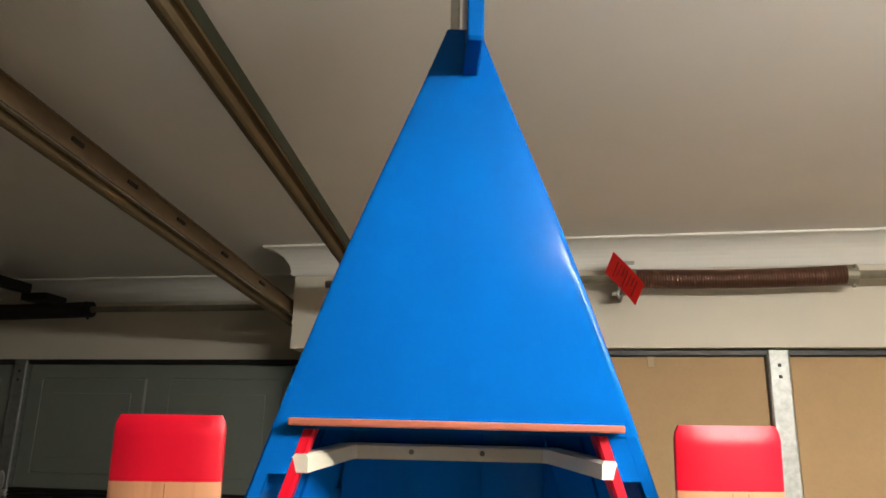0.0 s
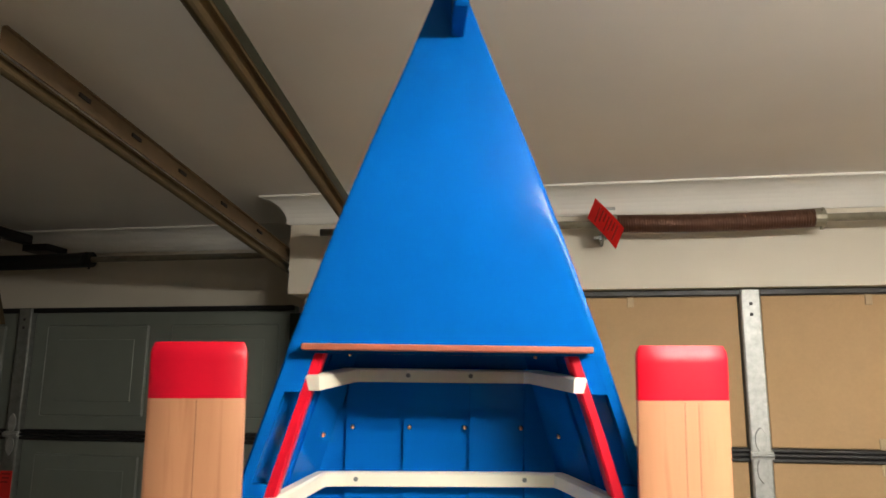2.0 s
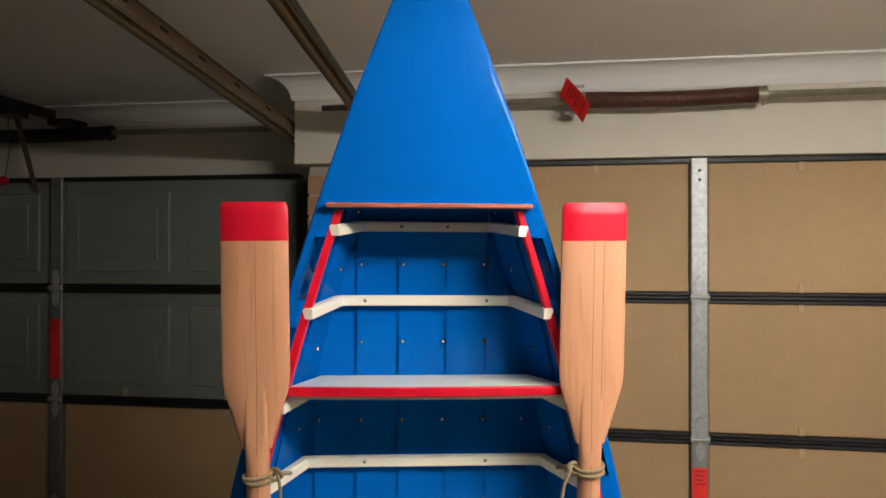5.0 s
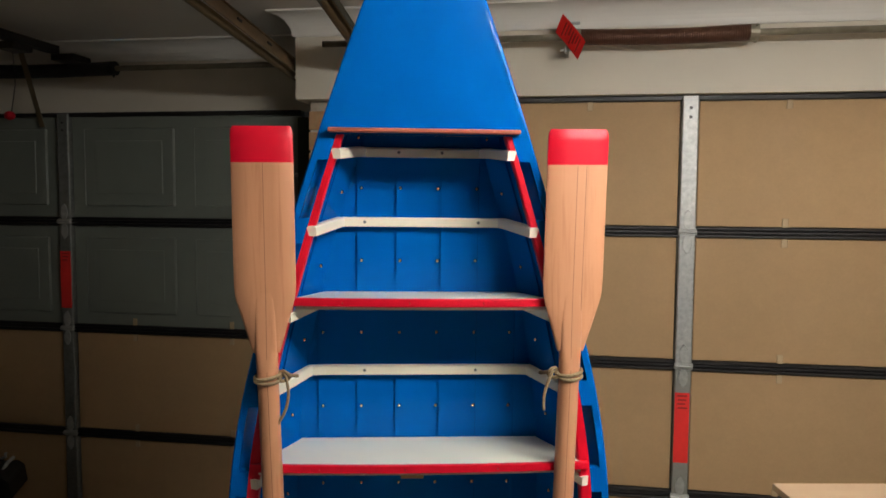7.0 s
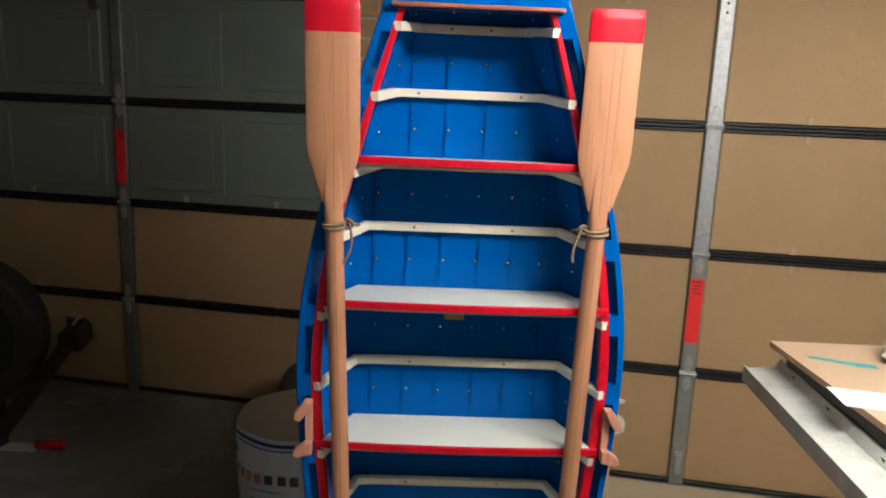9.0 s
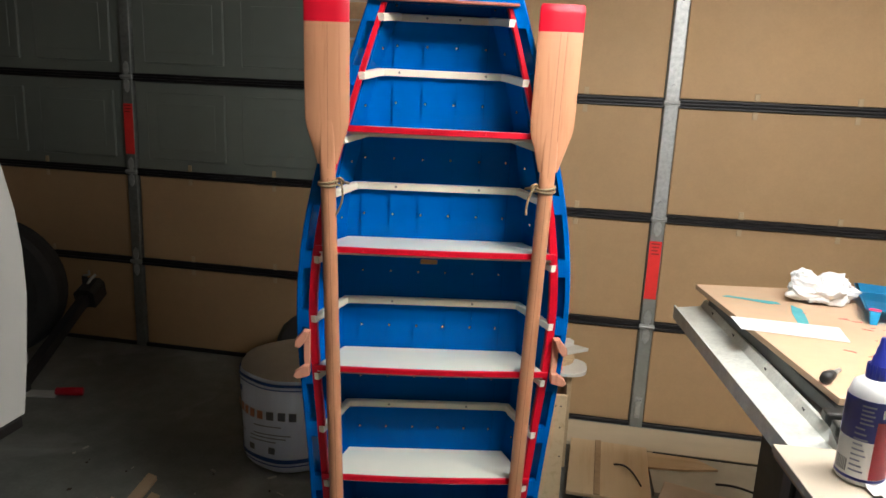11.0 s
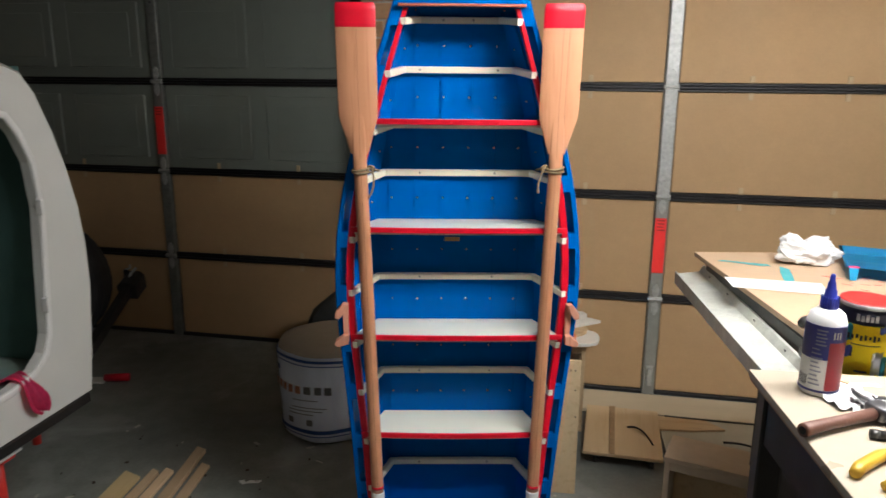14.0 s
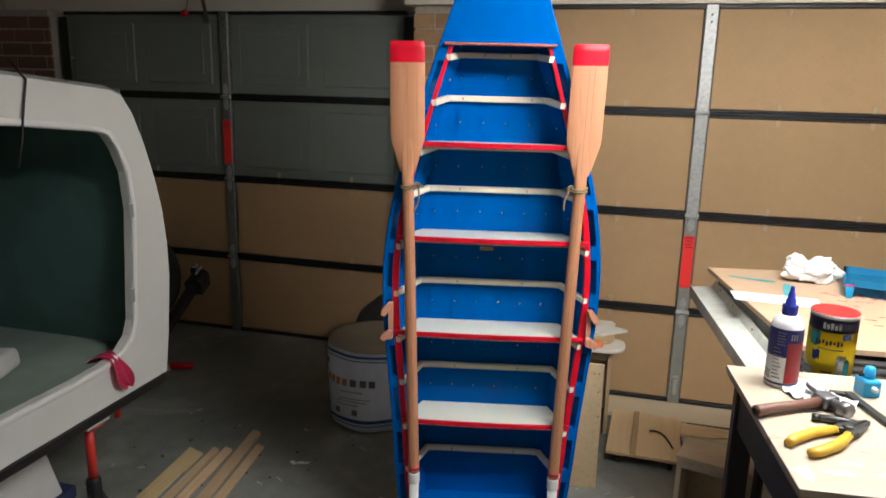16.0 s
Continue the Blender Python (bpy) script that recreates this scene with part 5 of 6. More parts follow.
part("rail_arm", bm_box(1.55, 1.58, -0.06, 0.30, 1.032, 1.054, 0.003, 1), M_DARKSTEEL, saw)
trough = [(-0.050, 0.004), (-0.046, 0.005), (-0.042, -0.002), (0.026, 0.006), (0.036, 0.026), (0.044, 0.026), (0.044, -0.010), (-0.038, -0.036), (-0.050, -0.034)]
part("fence_rail", bm_sweep([(0.888, 0.915, 1.022), (0.995, 0.02, 1.022)], [(-a, b) for a, b in trough]), M_ALU, saw, "pitted cast aluminium rail")
for q in (0.1, 0.3, 0.55, 0.78):
    p = Vector((0.926, 0.91, 1.040)).lerp(Vector((1.033, 0.02, 1.040)), q)
    part("slot", bm_box(p.x - 0.0075, p.x - 0.004, p.y - 0.006, p.y + 0.006, p.z - 0.008, p.z), M_BLACK, saw)
part("side_rail", bm_sweep([(0.945, 0.88, 1.062), (1.058, 0.10, 1.062)], [(-0.018, -0.020), (0.018, -0.020), (0.018, 0.016), (-0.018, 0.016)]), M_DARKSTEEL, saw)
cover = tagged(part("hardboard_sheet", bm_prism([tuple(BL), tuple(FL), tuple(FR), tuple(BR)], 1.0805, 1.095, "z", 0.001), M_BOARD), "brown hardboard sheet with paint smears on a saw table", "board")


def smear(pts, material):
    part("paint_smear", bm_prism(pts, 1.0955, 1.0962), material, cover, "dried paint smear")


smear([(0.945, 0.80), (0.99, 0.79), (1.06, 0.765), (1.09, 0.770), (1.085, 0.790), (1.02, 0.800), (0.96, 0.815)], M_TEAL)
smear([(1.090, 0.61), (1.115, 0.60), (1.125, 0.66), (1.135, 0.74), (1.115, 0.77), (1.10, 0.70)], M_TEAL)
for k in range(26):
    x, y = rng.uniform(1.12, 1.42), rng.uniform(0.38, 0.72)
    l, a = rng.uniform(0.006, 0.028), rng.uniform(-0.9, 0.6)
    smear([(x, y), (x + l * math.cos(a), y + l * math.sin(a)), (x + l * math.cos(a) + 0.002, y + l * math.sin(a) + 0.004), (x, y + 0.003)], M_REDSMEAR)
slab("paper_strip", "white paper strip on the hardboard", [(0.932, 0.612), (0.938, 0.515), (1.172, 0.492), (1.182, 0.600)], 1.0965, 1.0975, M_PAPER, "paper", 0)


def tissue(m):
    bm = bmesh.new()
    bmesh.ops.create_icosphere(bm, subdivisions=4, radius=1)
    for v in bm.verts:
        c = v.co.copy()
        cell = noise.cell_vector(c * 2.6 + Vector((7, 3, 1)))
        f = 0.34 * noise.noise(c * 1.7 + Vector((5, 1, 2))) + 0.16 * (abs(noise.noise(c * 3.4)) * 2 - 0.5) + 0.05 * cell.x
        lobe = 0.25 * math.exp(-((c.x + 0.55) ** 2 + (c.z - 0.7) ** 2) * 3) - 0.85 * math.exp(-((c.x + 0.10) ** 2) * 26) * max(c.z, 0)
        v.co = Vector((c.x * 0.092, c.y * 0.062, max(c.z, -0.7) * (0.050 if c.z > 0 else 0.045))) * (0.92 + f + lobe)
    lo = min(v.co.z for v in bm.verts)
    for v in bm.verts:
        v.co.z -= lo
    ob = part("crumpled_tissue", bm, M_PAPER)
    ob.matrix_world = m
    return tagged(ob, "crumpled white paper towel on the hardboard", "paper towel")


tissue(pose(1.205, 0.835, 1.096, 0, 0, 8))


def paint_tray(m):
    t = thing("paint_tray", "blue plastic paint roller tray with pink paint specks", "paint tray", m)
    bm = bmesh.new()
    W, D = 0.085, 0.32
    ys = [0.0, 0.02, 0.12, 0.22, 0.32]
    zt = [0.078, 0.078, 0.070, 0.060, 0.060]
    zf = [0.076, 0.070, 0.045, 0.012, 0.010]
    rows = []
    for y, a, b in zip(ys, zt, zf):
        rows.append([bm.verts.new(p) for p in ((-W - 0.008, y, a - 0.006), (-W - 0.006, y, a), (-W, y, a), (-W + 0.008, y, b), (W - 0.008, y, b), (W, y, a), (W + 0.006, y, a), (W + 0.008, y, a - 0.006))])
    for a, b in zip(rows, rows[1:]):
        for k in range(7):
            bm.faces.new((a[k], a[k + 1], b[k + 1], b[k]))
    e = rows[-1]
    top = [bm.verts.new((x, D + 0.006, 0.060)) for x in (-W, -W + 0.008, W - 0.008, W)]
    bm.faces.new((e[2], e[3], top[1], top[0]))
    bm.faces.new((e[3], e[4], top[2], top[1]))
    bm.faces.new((e[4], e[5], top[3], top[2]))
    bmesh.ops.solidify(bm, geom=bm.faces[:], thickness=0.003)
    bmesh.ops.recalc_face_normals(bm, faces=bm.faces[:])
    part("basin", bm, M_TRAYBLUE, t)
    for s in (-1, 1):
        part("leg", bm_prism([(s * 0.086, 0.074), (s * 0.060, 0.074), (s * 0.064, 0.0), (s * 0.080, 0.0)], -0.010, 0.012, "y", 0.002), M_TRAYBLUE, t)
    part("paint_spot", bm_prism([(-0.086, -0.008), (-0.060, -0.009), (-0.058, 0.010), (-0.074, 0.014), (-0.087, 0.008)], 0.0785, 0.0800), M_PINK, t, "dried pink paint spot")
    return t


paint_tray(pose(1.350, 0.645, 1.096, 0, 0, -14) @ Matrix.Diagonal((1, 1, 0.46, 1)))
torch = thing("hand_tool", "small black and steel hand tool on the hardboard", "tool", pose(1.030, 0.208, 1.096, 0, 0, -34) @ Matrix.Diagonal((0.75, 0.75, 0.75, 1)))
part("grip", bm_tube([(0, 0, 0.016), (0, 0.02, 0.017), (0, 0.05, 0.015)], lambda q: 0.014 + 0.003 * math.sin(q * 3.1), 14), M_BLACK, torch, smooth=True)
part("tip", bm_tube([(0, 0.05, 0.014), (0, 0.12, 0.010)], lambda q: 0.009 - 0.003 * q, 10), M_GALV, torch, smooth=True)

settle(0.011, 0.045, -0.010)

# ---- bench ----
M_BENCHTOP = mat("cream_laminate", (0.41, 0.355, 0.272), 0.32, grain=0.03, scale=18, stain=0.06, bump=0.03, bump_scale=60)
M_BENCHEDGE = mat("ply_bench_edge", (0.36, 0.26, 0.17), 0.6, grain=0.15, scale=60, bump=0.1)
M_BENCHBLACK = mat("black_bench_paint", (0.013, 0.011, 0.010), 0.5, grain=0.2, scale=20, stain=0.2, bump=0.05)
bench = thing("workbench", "black workbench with a cream laminate top", "workbench")
A, B_, C_, D_ = (0.853, -0.150), (0.905, -0.635), (1.78, -0.555), (1.74, -0.090)
part("benchtop", bm_prism([A, B_, C_, D_], 1.1125, 1.125, "z", 0.0015), M_BENCHTOP, bench)
part("core", bm_prism([(A[0] + 0.003, A[1] - 0.003), (B_[0] + 0.003, B_[1] + 0.003), (C_[0] - 0.003, C_[1] + 0.003), (D_[0] - 0.003, D_[1] - 0.003)], 1.106, 1.1125), M_BENCHEDGE, bench, "plywood edge")
for x, y in ((0.885, -0.175), (0.935, -0.60), (1.70, -0.53), (1.68, -0.13)):
    part("leg", bm_box(x - 0.012, x + 0.030, y - 0.022, y + 0.022, 0.0, 1.106, 0.003, 1), M_BENCHBLACK, bench)
part("rail", bm_sweep([(0.889, -0.19, 1.055), (0.935, -0.585, 1.055)], [(-0.010, -0.050), (0.010, -0.050), (0.010, 0.050), (-0.010, 0.050)]), M_BENCHBLACK, bench)
part("rail", bm_sweep([(0.96, -0.605, 1.055), (1.68, -0.54, 1.055)], [(-0.010, -0.050), (0.010, -0.050), (0.010, 0.050), (-0.010, 0.050)]), M_BENCHBLACK, bench)
# added black block and base, standing in for the dark open space below
part("cabinet_body", bm_prism([(1.12, -0.150), (1.16, -0.570), (1.68, -0.52), (1.67, -0.12)], 0.05, 1.00, "z", 0.004), M_BENCHBLACK, bench)
part("plinth", bm_prism([(1.14, -0.17), (1.18, -0.55), (1.66, -0.49), (1.65, -0.14)], 0.0, 0.05), M_BENCHBLACK, bench)
M_GLOSSBIT = mat("pale_gloss", (0.80, 0.78, 0.72), 0.12, grain=0.02, bump=0.02)
# pale glossy patches near the benchtop's front edge
for pts in ([(0.905, -0.575), (0.930, -0.560), (0.935, -0.590), (0.928, -0.612)], [(0.945, -0.570), (0.985, -0.560), (1.000, -0.572), (0.97, -0.578)], [(0.985, -0.535), (1.015, -0.540), (1.01, -0.525)], [(1.02, -0.56), (1.05, -0.55), (1.06, -0.565)]):
    part("glue_patch", bm_prism(pts, 1.1252, 1.1258), M_GLOSSBIT, bench, "shiny pale patch")


def glue_bottle(m):
    t = thing("glue_bottle", "white glue bottle with a blue nozzle and red label", "glue bottle", m)
    part("body", bm_lathe([(0.031, 0.0), (0.0345, 0.004), (0.0350, 0.012), (0.0350, 0.112), (0.0345, 0.122), (0.030, 0.136), (0.020, 0.143), (0.014, 0.145)], 40), M_WHITEPLASTIC, t, smooth=True)
    cap = part("cap", bm_lathe([(0.0155, 0.144), (0.0160, 0.146), (0.0150, 0.162), (0.0110, 0.165), (0.0105, 0.174), (0.0080, 0.177), (0.0070, 0.186), (0.0050, 0.190), (0.0042, 0.199), (0.003, 0.201)], 28), M_NAVYPLASTIC, t, "blue plastic nozzle", True)
    for k in range(20):
        a = 2 * math.pi * k / 20
        part("ridge", bm_box(0.0152 * math.cos(a) - 0.0008, 0.0152 * math.cos(a) + 0.0008, 0.0152 * math.sin(a) - 0.0008, 0.0152 * math.sin(a) + 0.0008, 0.147, 0.164), M_NAVYPLASTIC, cap)

    def wrap(name, a0, a1, z0, z1, material, r=0.0354, label=""):
        bm = bmesh.new()
        n = max(2, int(abs(a1 - a0) / 6))
        v = [[bm.verts.new((r * math.cos(radians(a)), r * math.sin(radians(a)), z)) for a in np.linspace(a0, a1, n + 1)] for z in (z0, z1)]
        for k in range(n):
            bm.faces.new((v[0][k], v[0][k + 1], v[1][k + 1], v[1][k]))
        bmesh.ops.solidify(bm, geom=bm.faces[:], thickness=-0.0003)
        part(name, bm, material, t, label, True)
    wrap("label_band", 100, 460, 0.064, 0.121, M_LABELBLUE, 0.0354, "blue label band")
    wrap("label_panel", 260, 420, 0.012, 0.094, M_LABELRED, 0.0358, "red label panel")
    wrap("label_line", 100, 460, 0.0075, 0.0115, M_LABELBLUE, 0.0356)
    for k in range(9):
        wrap("print_bar", 214, 246 - 5 * (k % 3), 0.020 + 0.0075 * k, 0.0225 + 0.0075 * k, M_PRINTGREY, 0.0358)
    for k in range(7):
        wrap("print_bar", 172 + 5.5 * k, 174.5 + 5.5 * k, 0.016, 0.034, M_DPRINT, 0.0358)
    for k in range(5):
        wrap("print_bar", 222, 252 - 4 * (k % 2), 0.088 + 0.006 * k, 0.0905 + 0.006 * k, M_PRINTGREY, 0.0361)
    for k in range(3):
        wrap("print_bar", 268 + 9 * k, 273 + 9 * k, 0.100, 0.112, M_PAPER, 0.0361)
    return t


M_NAVYPLASTIC = mat("blue_plastic_cap", (0.02, 0.03, 0.26), 0.35, grain=0.03, bump=0.01)
M_LABELBLUE = mat("label_blue", (0.02, 0.025, 0.26), 0.35, grain=0.03, bump=0)
M_LABELRED = mat("label_red", (0.48, 0.02, 0.02), 0.35, grain=0.03, bump=0)
M_PRINTGREY = mat("label_grey_print", (0.30, 0.32, 0.42), 0.5, bump=0)
M_LABELYELLOW = mat("label_yellow", (0.92, 0.70, 0.015), 0.35, grain=0.03, bump=0)
M_WETRED = mat("wet_red_paint", (0.65, 0.03, 0.03), 0.12, grain=0.1, scale=40, bump=0.2, bump_scale=60)
glue_bottle(pose(0.946, -0.222, 1.126, 0, 0, 8) @ Matrix.Diagonal((0.87, 0.87, 1, 1)))


def paint_can(m):
    t = thing("paint_can", "open paint can with yellow label and red paint", "paint can", m)
    part("body", bm_lathe([(0.044, 0.0), (0.046, 0.003), (0.046, 0.139), (0.047, 0.142), (0.0475, 0.145), (0.046, 0.147), (0.041, 0.147), (0.040, 0.143), (0.040, 0.128), (0.002, 0.126)], 44), M_GALV, t, smooth=True)
    part("paint", bm_lathe([(0.0398, 0.120), (0.0398, 0.133), (0.030, 0.1335), (0.002, 0.134)], 32), M_WETRED, t, "wet red paint")
    part("rim_paint", bm_lathe([(0.0405, 0.1475), (0.0465, 0.1478), (0.0462, 0.1490), (0.041, 0.1492)], 40), M_LABELRED, t, "red paint on the rim", True)

    def wrap(name, a0, a1, z0, z1, material, r=0.0464, wave=0.0):
        bm = bmesh.new()
        n = max(3, int(abs(a1 - a0) / 5))
        v = [[bm.verts.new((r * math.cos(radians(a)), r * math.sin(radians(a)), z + wave * math.sin(a * 0.35 + 40 * z))) for a in np.linspace(a0, a1, n + 1)] for z in np.linspace(z0, z1, 4)]
        for p, q in zip(v, v[1:]):
            for k in range(n):
                bm.faces.new((p[k], p[k + 1], q[k + 1], q[k]))
        bmesh.ops.solidify(bm, geom=bm.faces[:], thickness=-0.0003)
        part(name, bm, material, t, smooth=True)
    wrap("label", 0, 360, 0.006, 0.110, M_LABELYELLOW)
    wrap("label_band", 0, 360, 0.110, 0.139, M_CANBAND, 0.0465)
    for k in range(5):
        wrap("brand_bar", 236 + 9 * k, 242.5 + 9 * k, 0.117, 0.131 - 0.003 * (k % 2), M_PAPER, 0.0468)
    wrap("label_patch", 205, 232, 0.076, 0.108, M_TEALPRINT, 0.0467, 0.003)
    wrap("label_patch", 216, 236, 0.045, 0.066, M_LABELBLUE2, 0.0467, 0.003)
    wrap("label_patch", 276, 300, 0.016, 0.060, M_PAPER, 0.0467, 0.002)
    wrap("label_patch", 296, 312, 0.010, 0.050, M_TEALPRINT, 0.0468, 0.003)
    wrap("label_patch", 284, 306, 0.096, 0.110, M_LABELBLUE2, 0.0467, 0.002)
    wrap("label_patch", 180, 222, 0.008, 0.024, M_PAPER, 0.0467)
    for k in range(8):
        wrap("print_bar", 222 + 8.5 * k, 227 + 8.5 * k, 0.080 + 0.002 * (k % 3), 0.092 - 0.002 * (k % 2), M_DPRINT, 0.0469)
    wrap("print_bar", 230, 290, 0.071, 0.073, M_DPRINT, 0.0468)
    wrap("print_bar", 245, 270, 0.018, 0.022, M_DPRINT, 0.0468)
    return t


M_CANBAND = mat("label_dark_navy", (0.012, 0.014, 0.045), 0.35, bump=0)
M_TEALPRINT = mat("label_teal", (0.03, 0.35, 0.42), 0.35, bump=0)
M_LABELBLUE2 = mat("label_violet_blue", (0.08, 0.10, 0.40), 0.35, bump=0)
paint_can(pose(1.082, -0.012, 1.080, 0, 0, -4) @ Matrix.Diagonal((1.05, 1.05, 1, 1)))


def hammer(m):
    """A claw hammer lying on its side, its handle towards -x."""
    t = thing("hammer", "claw hammer with a worn brown grip on the bench", "hammer", m)
    grip = part("grip", bm_tube([(-0.150, 0, 0.014), (-0.146, 0, 0.014), (-0.11, 0.002, 0.014), (-0.06, 0.001, 0.014), (-0.006, 0, 0.014)], lambda q: 0.0108 + 0.0012 * math.cos(q * 5) - 0.0016 * q - (0.002 if q < 0.02 else 0), 18), M_BROWNGRIP, t, "worn brown grip", True)
    part("butt_hole", bm_tube([(-0.1512, 0, 0.014), (-0.149, 0, 0.014)], 0.006, 12), M_BLACK, grip)
    # head: cheek block round the handle's eye, poll with its striking face, two claws
    bm = bm_box(-0.008, 0.026, -0.016, 0.018, 0.004, 0.027, 0.004, 2)
    merge(bm, bm_tube([(0.010, -0.015, 0.0155), (0.010, -0.030, 0.0155), (0.010, -0.034, 0.0155), (0.010, -0.050, 0.0155), (0.010, -0.052, 0.0155)], lambda q: (0.009, 0.0095, 0.0145, 0.0145, 0.0125)[min(4, int(q * 4 + 0.5))], 16))
    for d in (0.006, 0.0215):
        merge(bm, bm_tube([(0.010, 0.014, d + 0.0015), (0.011, 0.034, d), (0.018, 0.054, d - 0.0005), (0.028, 0.066, d - 0.001)], lambda q: 0.0062 - 0.0035 * q, 10))
    part("head", bm, M_STEELHEAD, t, "worn steel head", True)
    return t


M_STEELHEAD = mat("worn_bright_steel", (0.20, 0.20, 0.21), 0.35, 0.85, grain=0.2, scale=60, stain=0.2, bump=0.05)
M_BROWNGRIP = mat("brown_rubber", (0.115, 0.05, 0.034), 0.5, grain=0.1, scale=50, bump=0.2)
M_YELLOW = mat("yellow_vinyl", (0.52, 0.32, 0.025), 0.4, grain=0.05, scale=30, stain=0.1, bump=0.03)
hammer(pose(1.000, -0.323, 1.125, 0, 0, 33))


def pliers(m):
    t = thing("pliers", "pliers with yellow vinyl grips on the bench", "pliers", m)
    for s in (-1, 1):
        part("grip", bm_tube([(-0.118, s * 0.017, 0.009), (-0.10, s * 0.021, 0.009), (-0.055, s * 0.021, 0.009), (-0.015, s * 0.010, 0.009)], lambda q: 0.0070 + 0.0016 * math.sin(q * 3.0), 12), M_YELLOW, t, "yellow vinyl grip", True)
        part("jaw", bm_prism([(-0.02, s * 0.016), (0.0, s * 0.018), (0.02, s * 0.012), (0.052, s * 0.004), (0.052, s * 0.0008), (-0.012, s * 0.0008)], 0.004, 0.015, "z", 0.002), M_DARKSTEEL, t, "dark steel jaw")
    part("pivot", bm_lathe([(0.009, 0.004), (0.009, 0.017), (0.006, 0.019)], 16), M_DARKSTEEL, t, smooth=True)
    return t


pliers(pose(1.019, -0.425, 1.125, 0, 0, 45) @ Matrix.Diagonal((1.12, 1.12, 1.0, 1)))
punch = thing("nail_punch", "dark steel nail punch on the bench", "punch", pose(0.972, -0.382, 1.125, 0, 0, -3))
part("rod", bm_tube([(0, 0, 0.007), (0.05, 0, 0.007), (0.085, 0, 0.005)], lambda q: 0.007 - 0.003 * max(0, q - 0.5), 10), M_DARKSTEEL, punch, smooth=True)
part("collar", bm_tube([(0.0, 0, 0.007), (0.012, 0, 0.007)], 0.0075, 10), M_DARKSTEEL, punch, smooth=True)
sq = thing("steel_square", "dark steel square on the bench", "square", pose(1.022, -0.243, 1.126, 0, 0, 0))
part("arm", bm_box(0, 0.045, -0.010, 0.004, 0, 0.006, 0.001, 1), M_DARKSTEEL, sq)
part("arm", bm_sweep([(0.040, 0.0, 0.004), (0.088, -0.165, 0.004)], [(-0.007, -0.004), (0.007, -0.004), (0.007, 0.004), (-0.007, 0.004)]), M_DARKSTEEL, sq)


def crumple(name, label, m, sx, sy, h, material, seed):
    bm = bmesh.new()
    bmesh.ops.create_grid(bm, x_segments=10, y_segments=8, size=0.5)
    for v in bm.verts:
        n = noise.noise(Vector((v.co.x * 6 + seed, v.co.y * 6, seed)))
        v.co = Vector((v.co.x * sx + 0.006 * n, v.co.y * sy + 0.008 * noise.noise(v.co * 5 + Vector((seed, 0, 0))), max(0.001, h * (0.5 + n))))
    bmesh.ops.solidify(bm, geom=bm.faces[:], thickness=0.0006)
    ob = part(name, bm, material)
    ob.matrix_world = m
    return tagged(ob, label, "paper")


crumple("paper_wipe", "crumpled white paper wipe on the bench", pose(0.985, -0.250, 1.126, 0, 0, 20), 0.085, 0.075, 0.010, M_PAPER, 3)
crumple("paper_wipe", "white paper wipe under the hammer head", pose(1.020, -0.300, 1.126, 0, 0, -20), 0.085, 0.060, 0.016, M_PAPER, 8)
slab("paper_offcut", "thin white paper offcut on the bench", [(0.985, -0.182), (1.055, -0.172), (1.057, -0.186), (0.985, -0.192)], 1.1252, 1.126, M_PAPER, "paper", 0)
slab("stir_stick", "short pale stir stick on the bench", [(0.985, -0.160), (1.008, -0.182), (1.003, -0.188), (0.980, -0.166)], 1.1262, 1.1285, M_PLY, "stick", 0.0005)
vise = thing("hose_clamp", "small blue and steel clamp on the bench", "clamp", pose(1.100, -0.225, 1.125, 0, 0, 15))
part("body", bm_box(-0.016, 0.016, -0.020, 0.020, 0.0, 0.034, 0.004, 2), M_TRAYBLUE, vise)
part("screw", bm_tube([(0, -0.03, 0.020), (0, 0.03, 0.020)], 0.005, 10), M_GALV, vise, smooth=True)
part("tommy_bar", bm_tube([(-0.02, 0.0, 0.040), (0.02, 0.0, 0.044)], 0.003, 8), M_DARKSTEEL, vise, smooth=True)
part("knob", bm_lathe([(0.009, 0.034), (0.011, 0.040), (0.009, 0.056), (0.004, 0.058)], 14), M_TRAYBLUE, vise, smooth=True)

settle(-0.002, 0.028, 0.004)

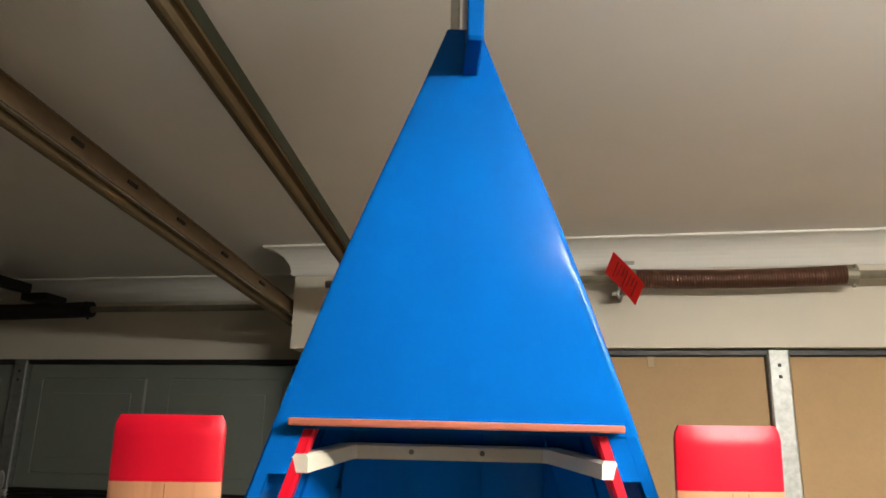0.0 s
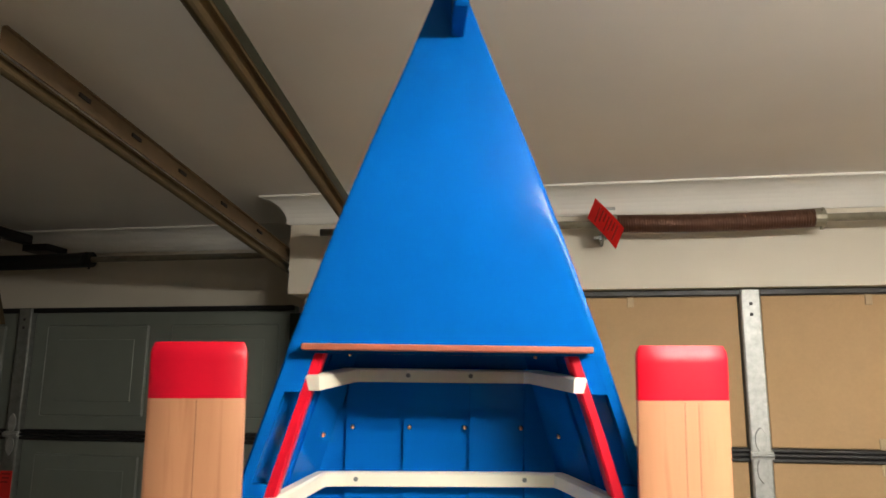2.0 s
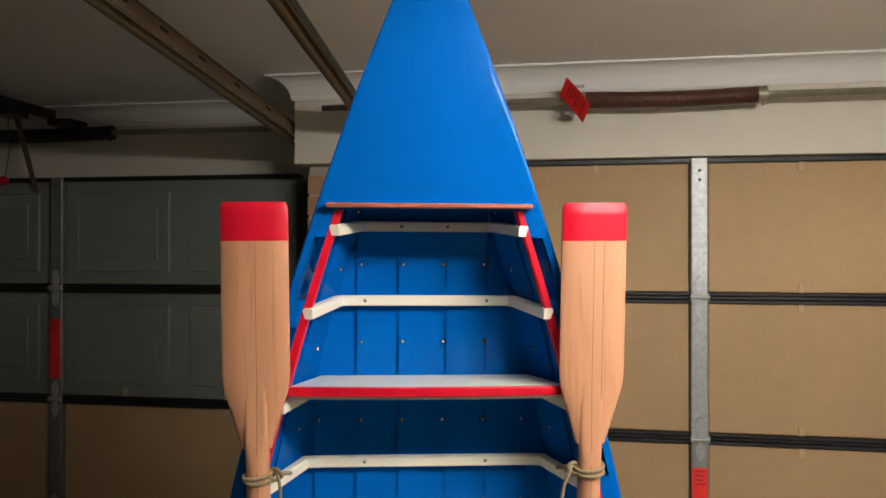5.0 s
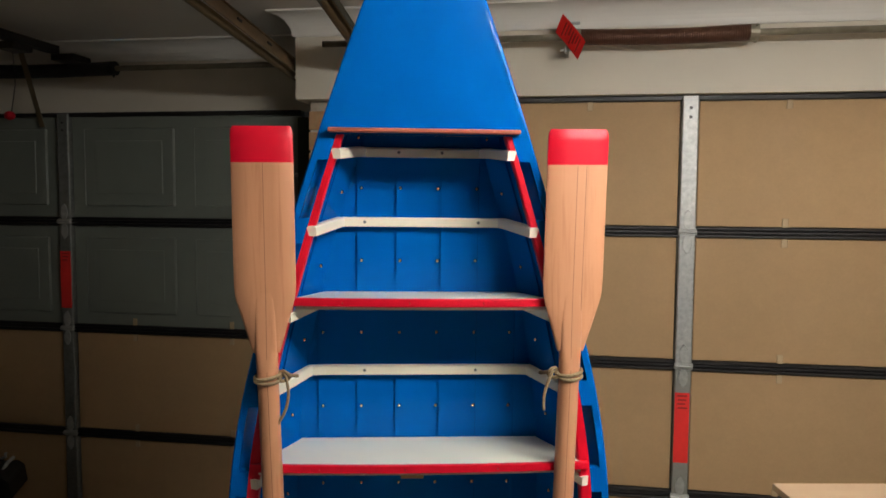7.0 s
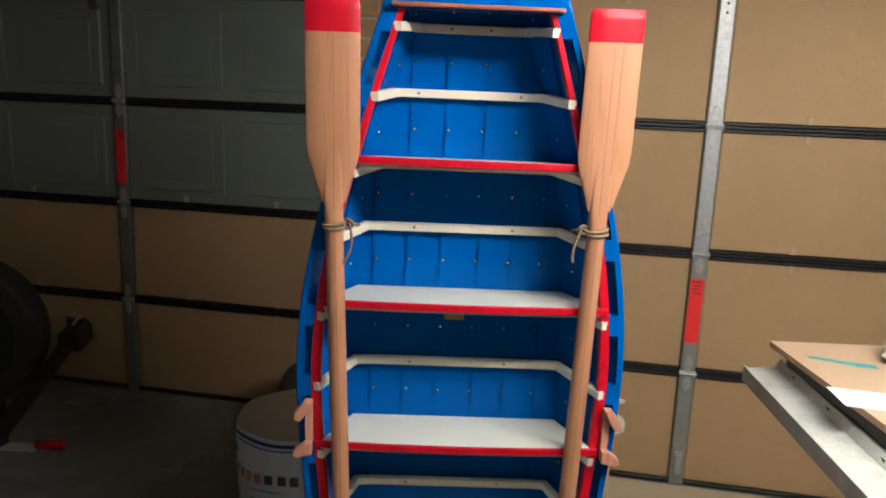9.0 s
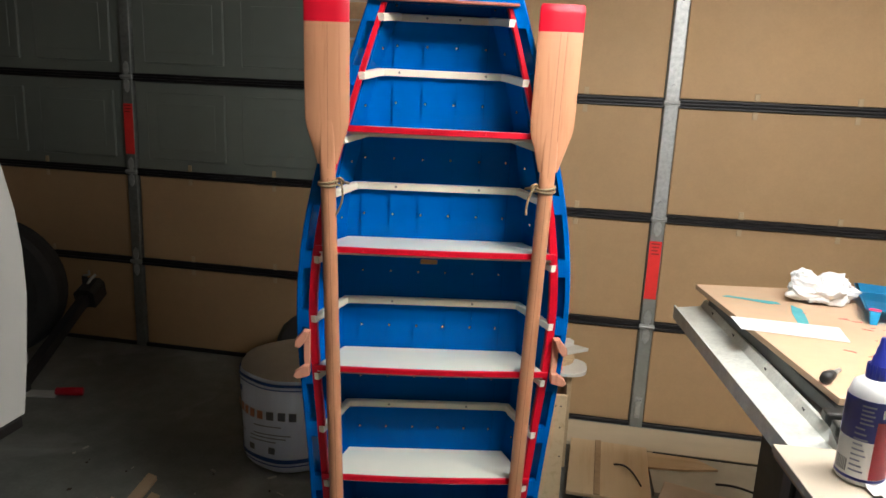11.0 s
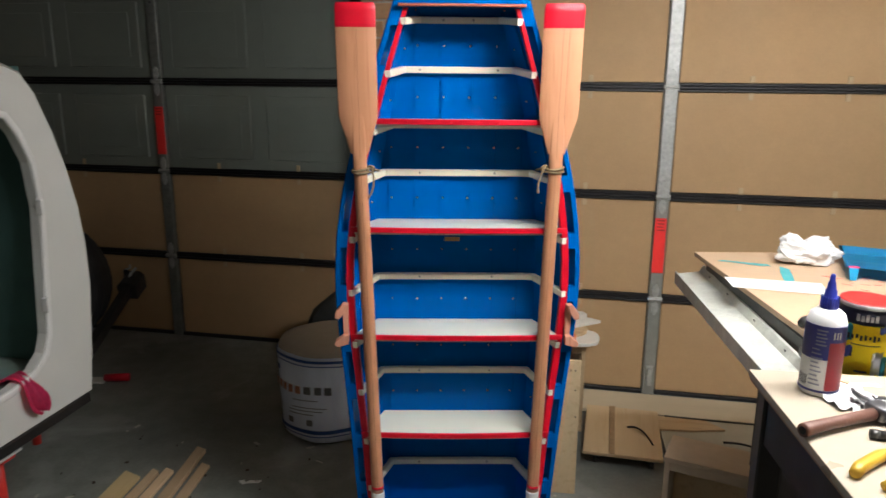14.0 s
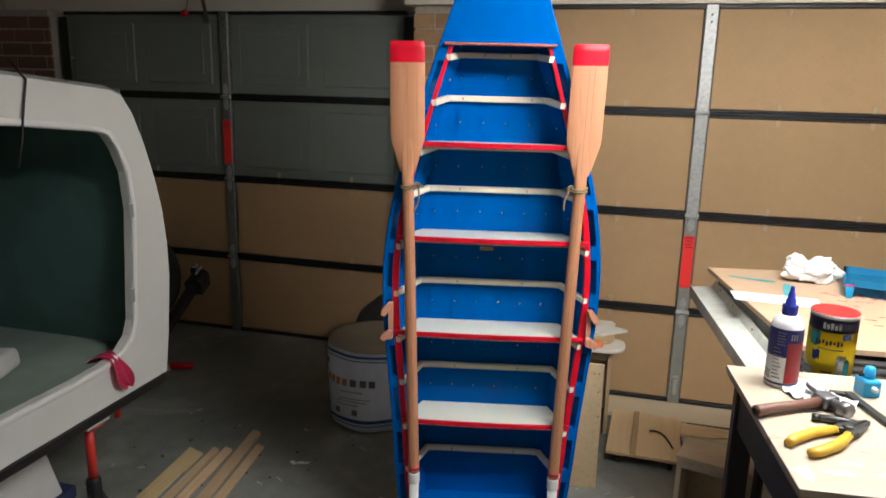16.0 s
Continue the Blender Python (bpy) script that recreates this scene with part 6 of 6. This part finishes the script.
# ---- the lamp ----
M_TUBE = bpy.data.materials.new("lit_lamp_tube")
M_TUBE.use_nodes = True
M_TUBE.node_tree.nodes["Principled BSDF"].inputs["Emission Color"].default_value = (*LAMP_COLOR, 1)
M_TUBE.node_tree.nodes["Principled BSDF"].inputs["Emission Strength"].default_value = LAMP_POWER
batten = thing("ceiling_lamp", "white twin fluorescent tube lamp hung below the ceiling", "lamp", pose(*LAMP, 0, 0, 12))
for d in (-0.08, 0.08):
    part("tube", bm_tube([(-LAMP_HALF, d, 0), (LAMP_HALF, d, 0)], 0.018, 12), M_TUBE, batten, "lit fluorescent tube", True)
part("housing", bm_box(-LAMP_HALF - 0.04, LAMP_HALF + 0.04, -0.03, 0.03, 0.05, 0.09, 0.004, 1), M_WHITEPLASTIC, batten)
for e in (-1, 1):
    part("tube_holder", bm_box(e * (LAMP_HALF + 0.02) - 0.012, e * (LAMP_HALF + 0.02) + 0.012, -0.10, 0.10, -0.02, 0.05, 0.004, 1), M_WHITEPLASTIC, batten)
    part("hanger", bm_tube([(e * LAMP_HALF * 0.8, 0, 0.085), (e * LAMP_HALF * 0.8, 0, CEIL - LAMP[2] + 0.002)], 0.003, 8), M_WHITEPLASTIC, batten)


# ---- bricks of the piers, last ----
def lay(pier_ob, x0, x1, y0, z1, material):
    me = None
    course = 0
    z = 0.0
    while z + 0.076 <= z1 + 0.001:
        x = x0 - (0.115 if course % 2 else 0.0)
        while x < x1 - 0.02:
            a, b = max(x, x0), min(x + 0.23, x1)
            if b - a > 0.03:
                full = abs((b - a) - 0.23) < 0.001
                if full and me:
                    o = new("brick", me)
                    o.parent = pier_ob
                else:
                    o = part("brick", bm_box(-(b - a) / 2, (b - a) / 2, 0, 0.02, 0, 0.076, 0.003, 1), material, pier_ob)
                    if full:
                        me = o.data
                o.location = ((a + b) / 2, y0, z + 0.005)
            x += 0.24
        z += 0.086
        course += 1


lay(pier, -0.61, -0.30, 2.27 - 0.002, LINTEL, M_BRICK)
lay(pier_r, 2.14, 2.62, 2.30 - 0.002, LINTEL, M_BRICK)
lay(pier_l, -3.69, -3.17, 2.42 - 0.002, LINTEL, M_BRICK2)
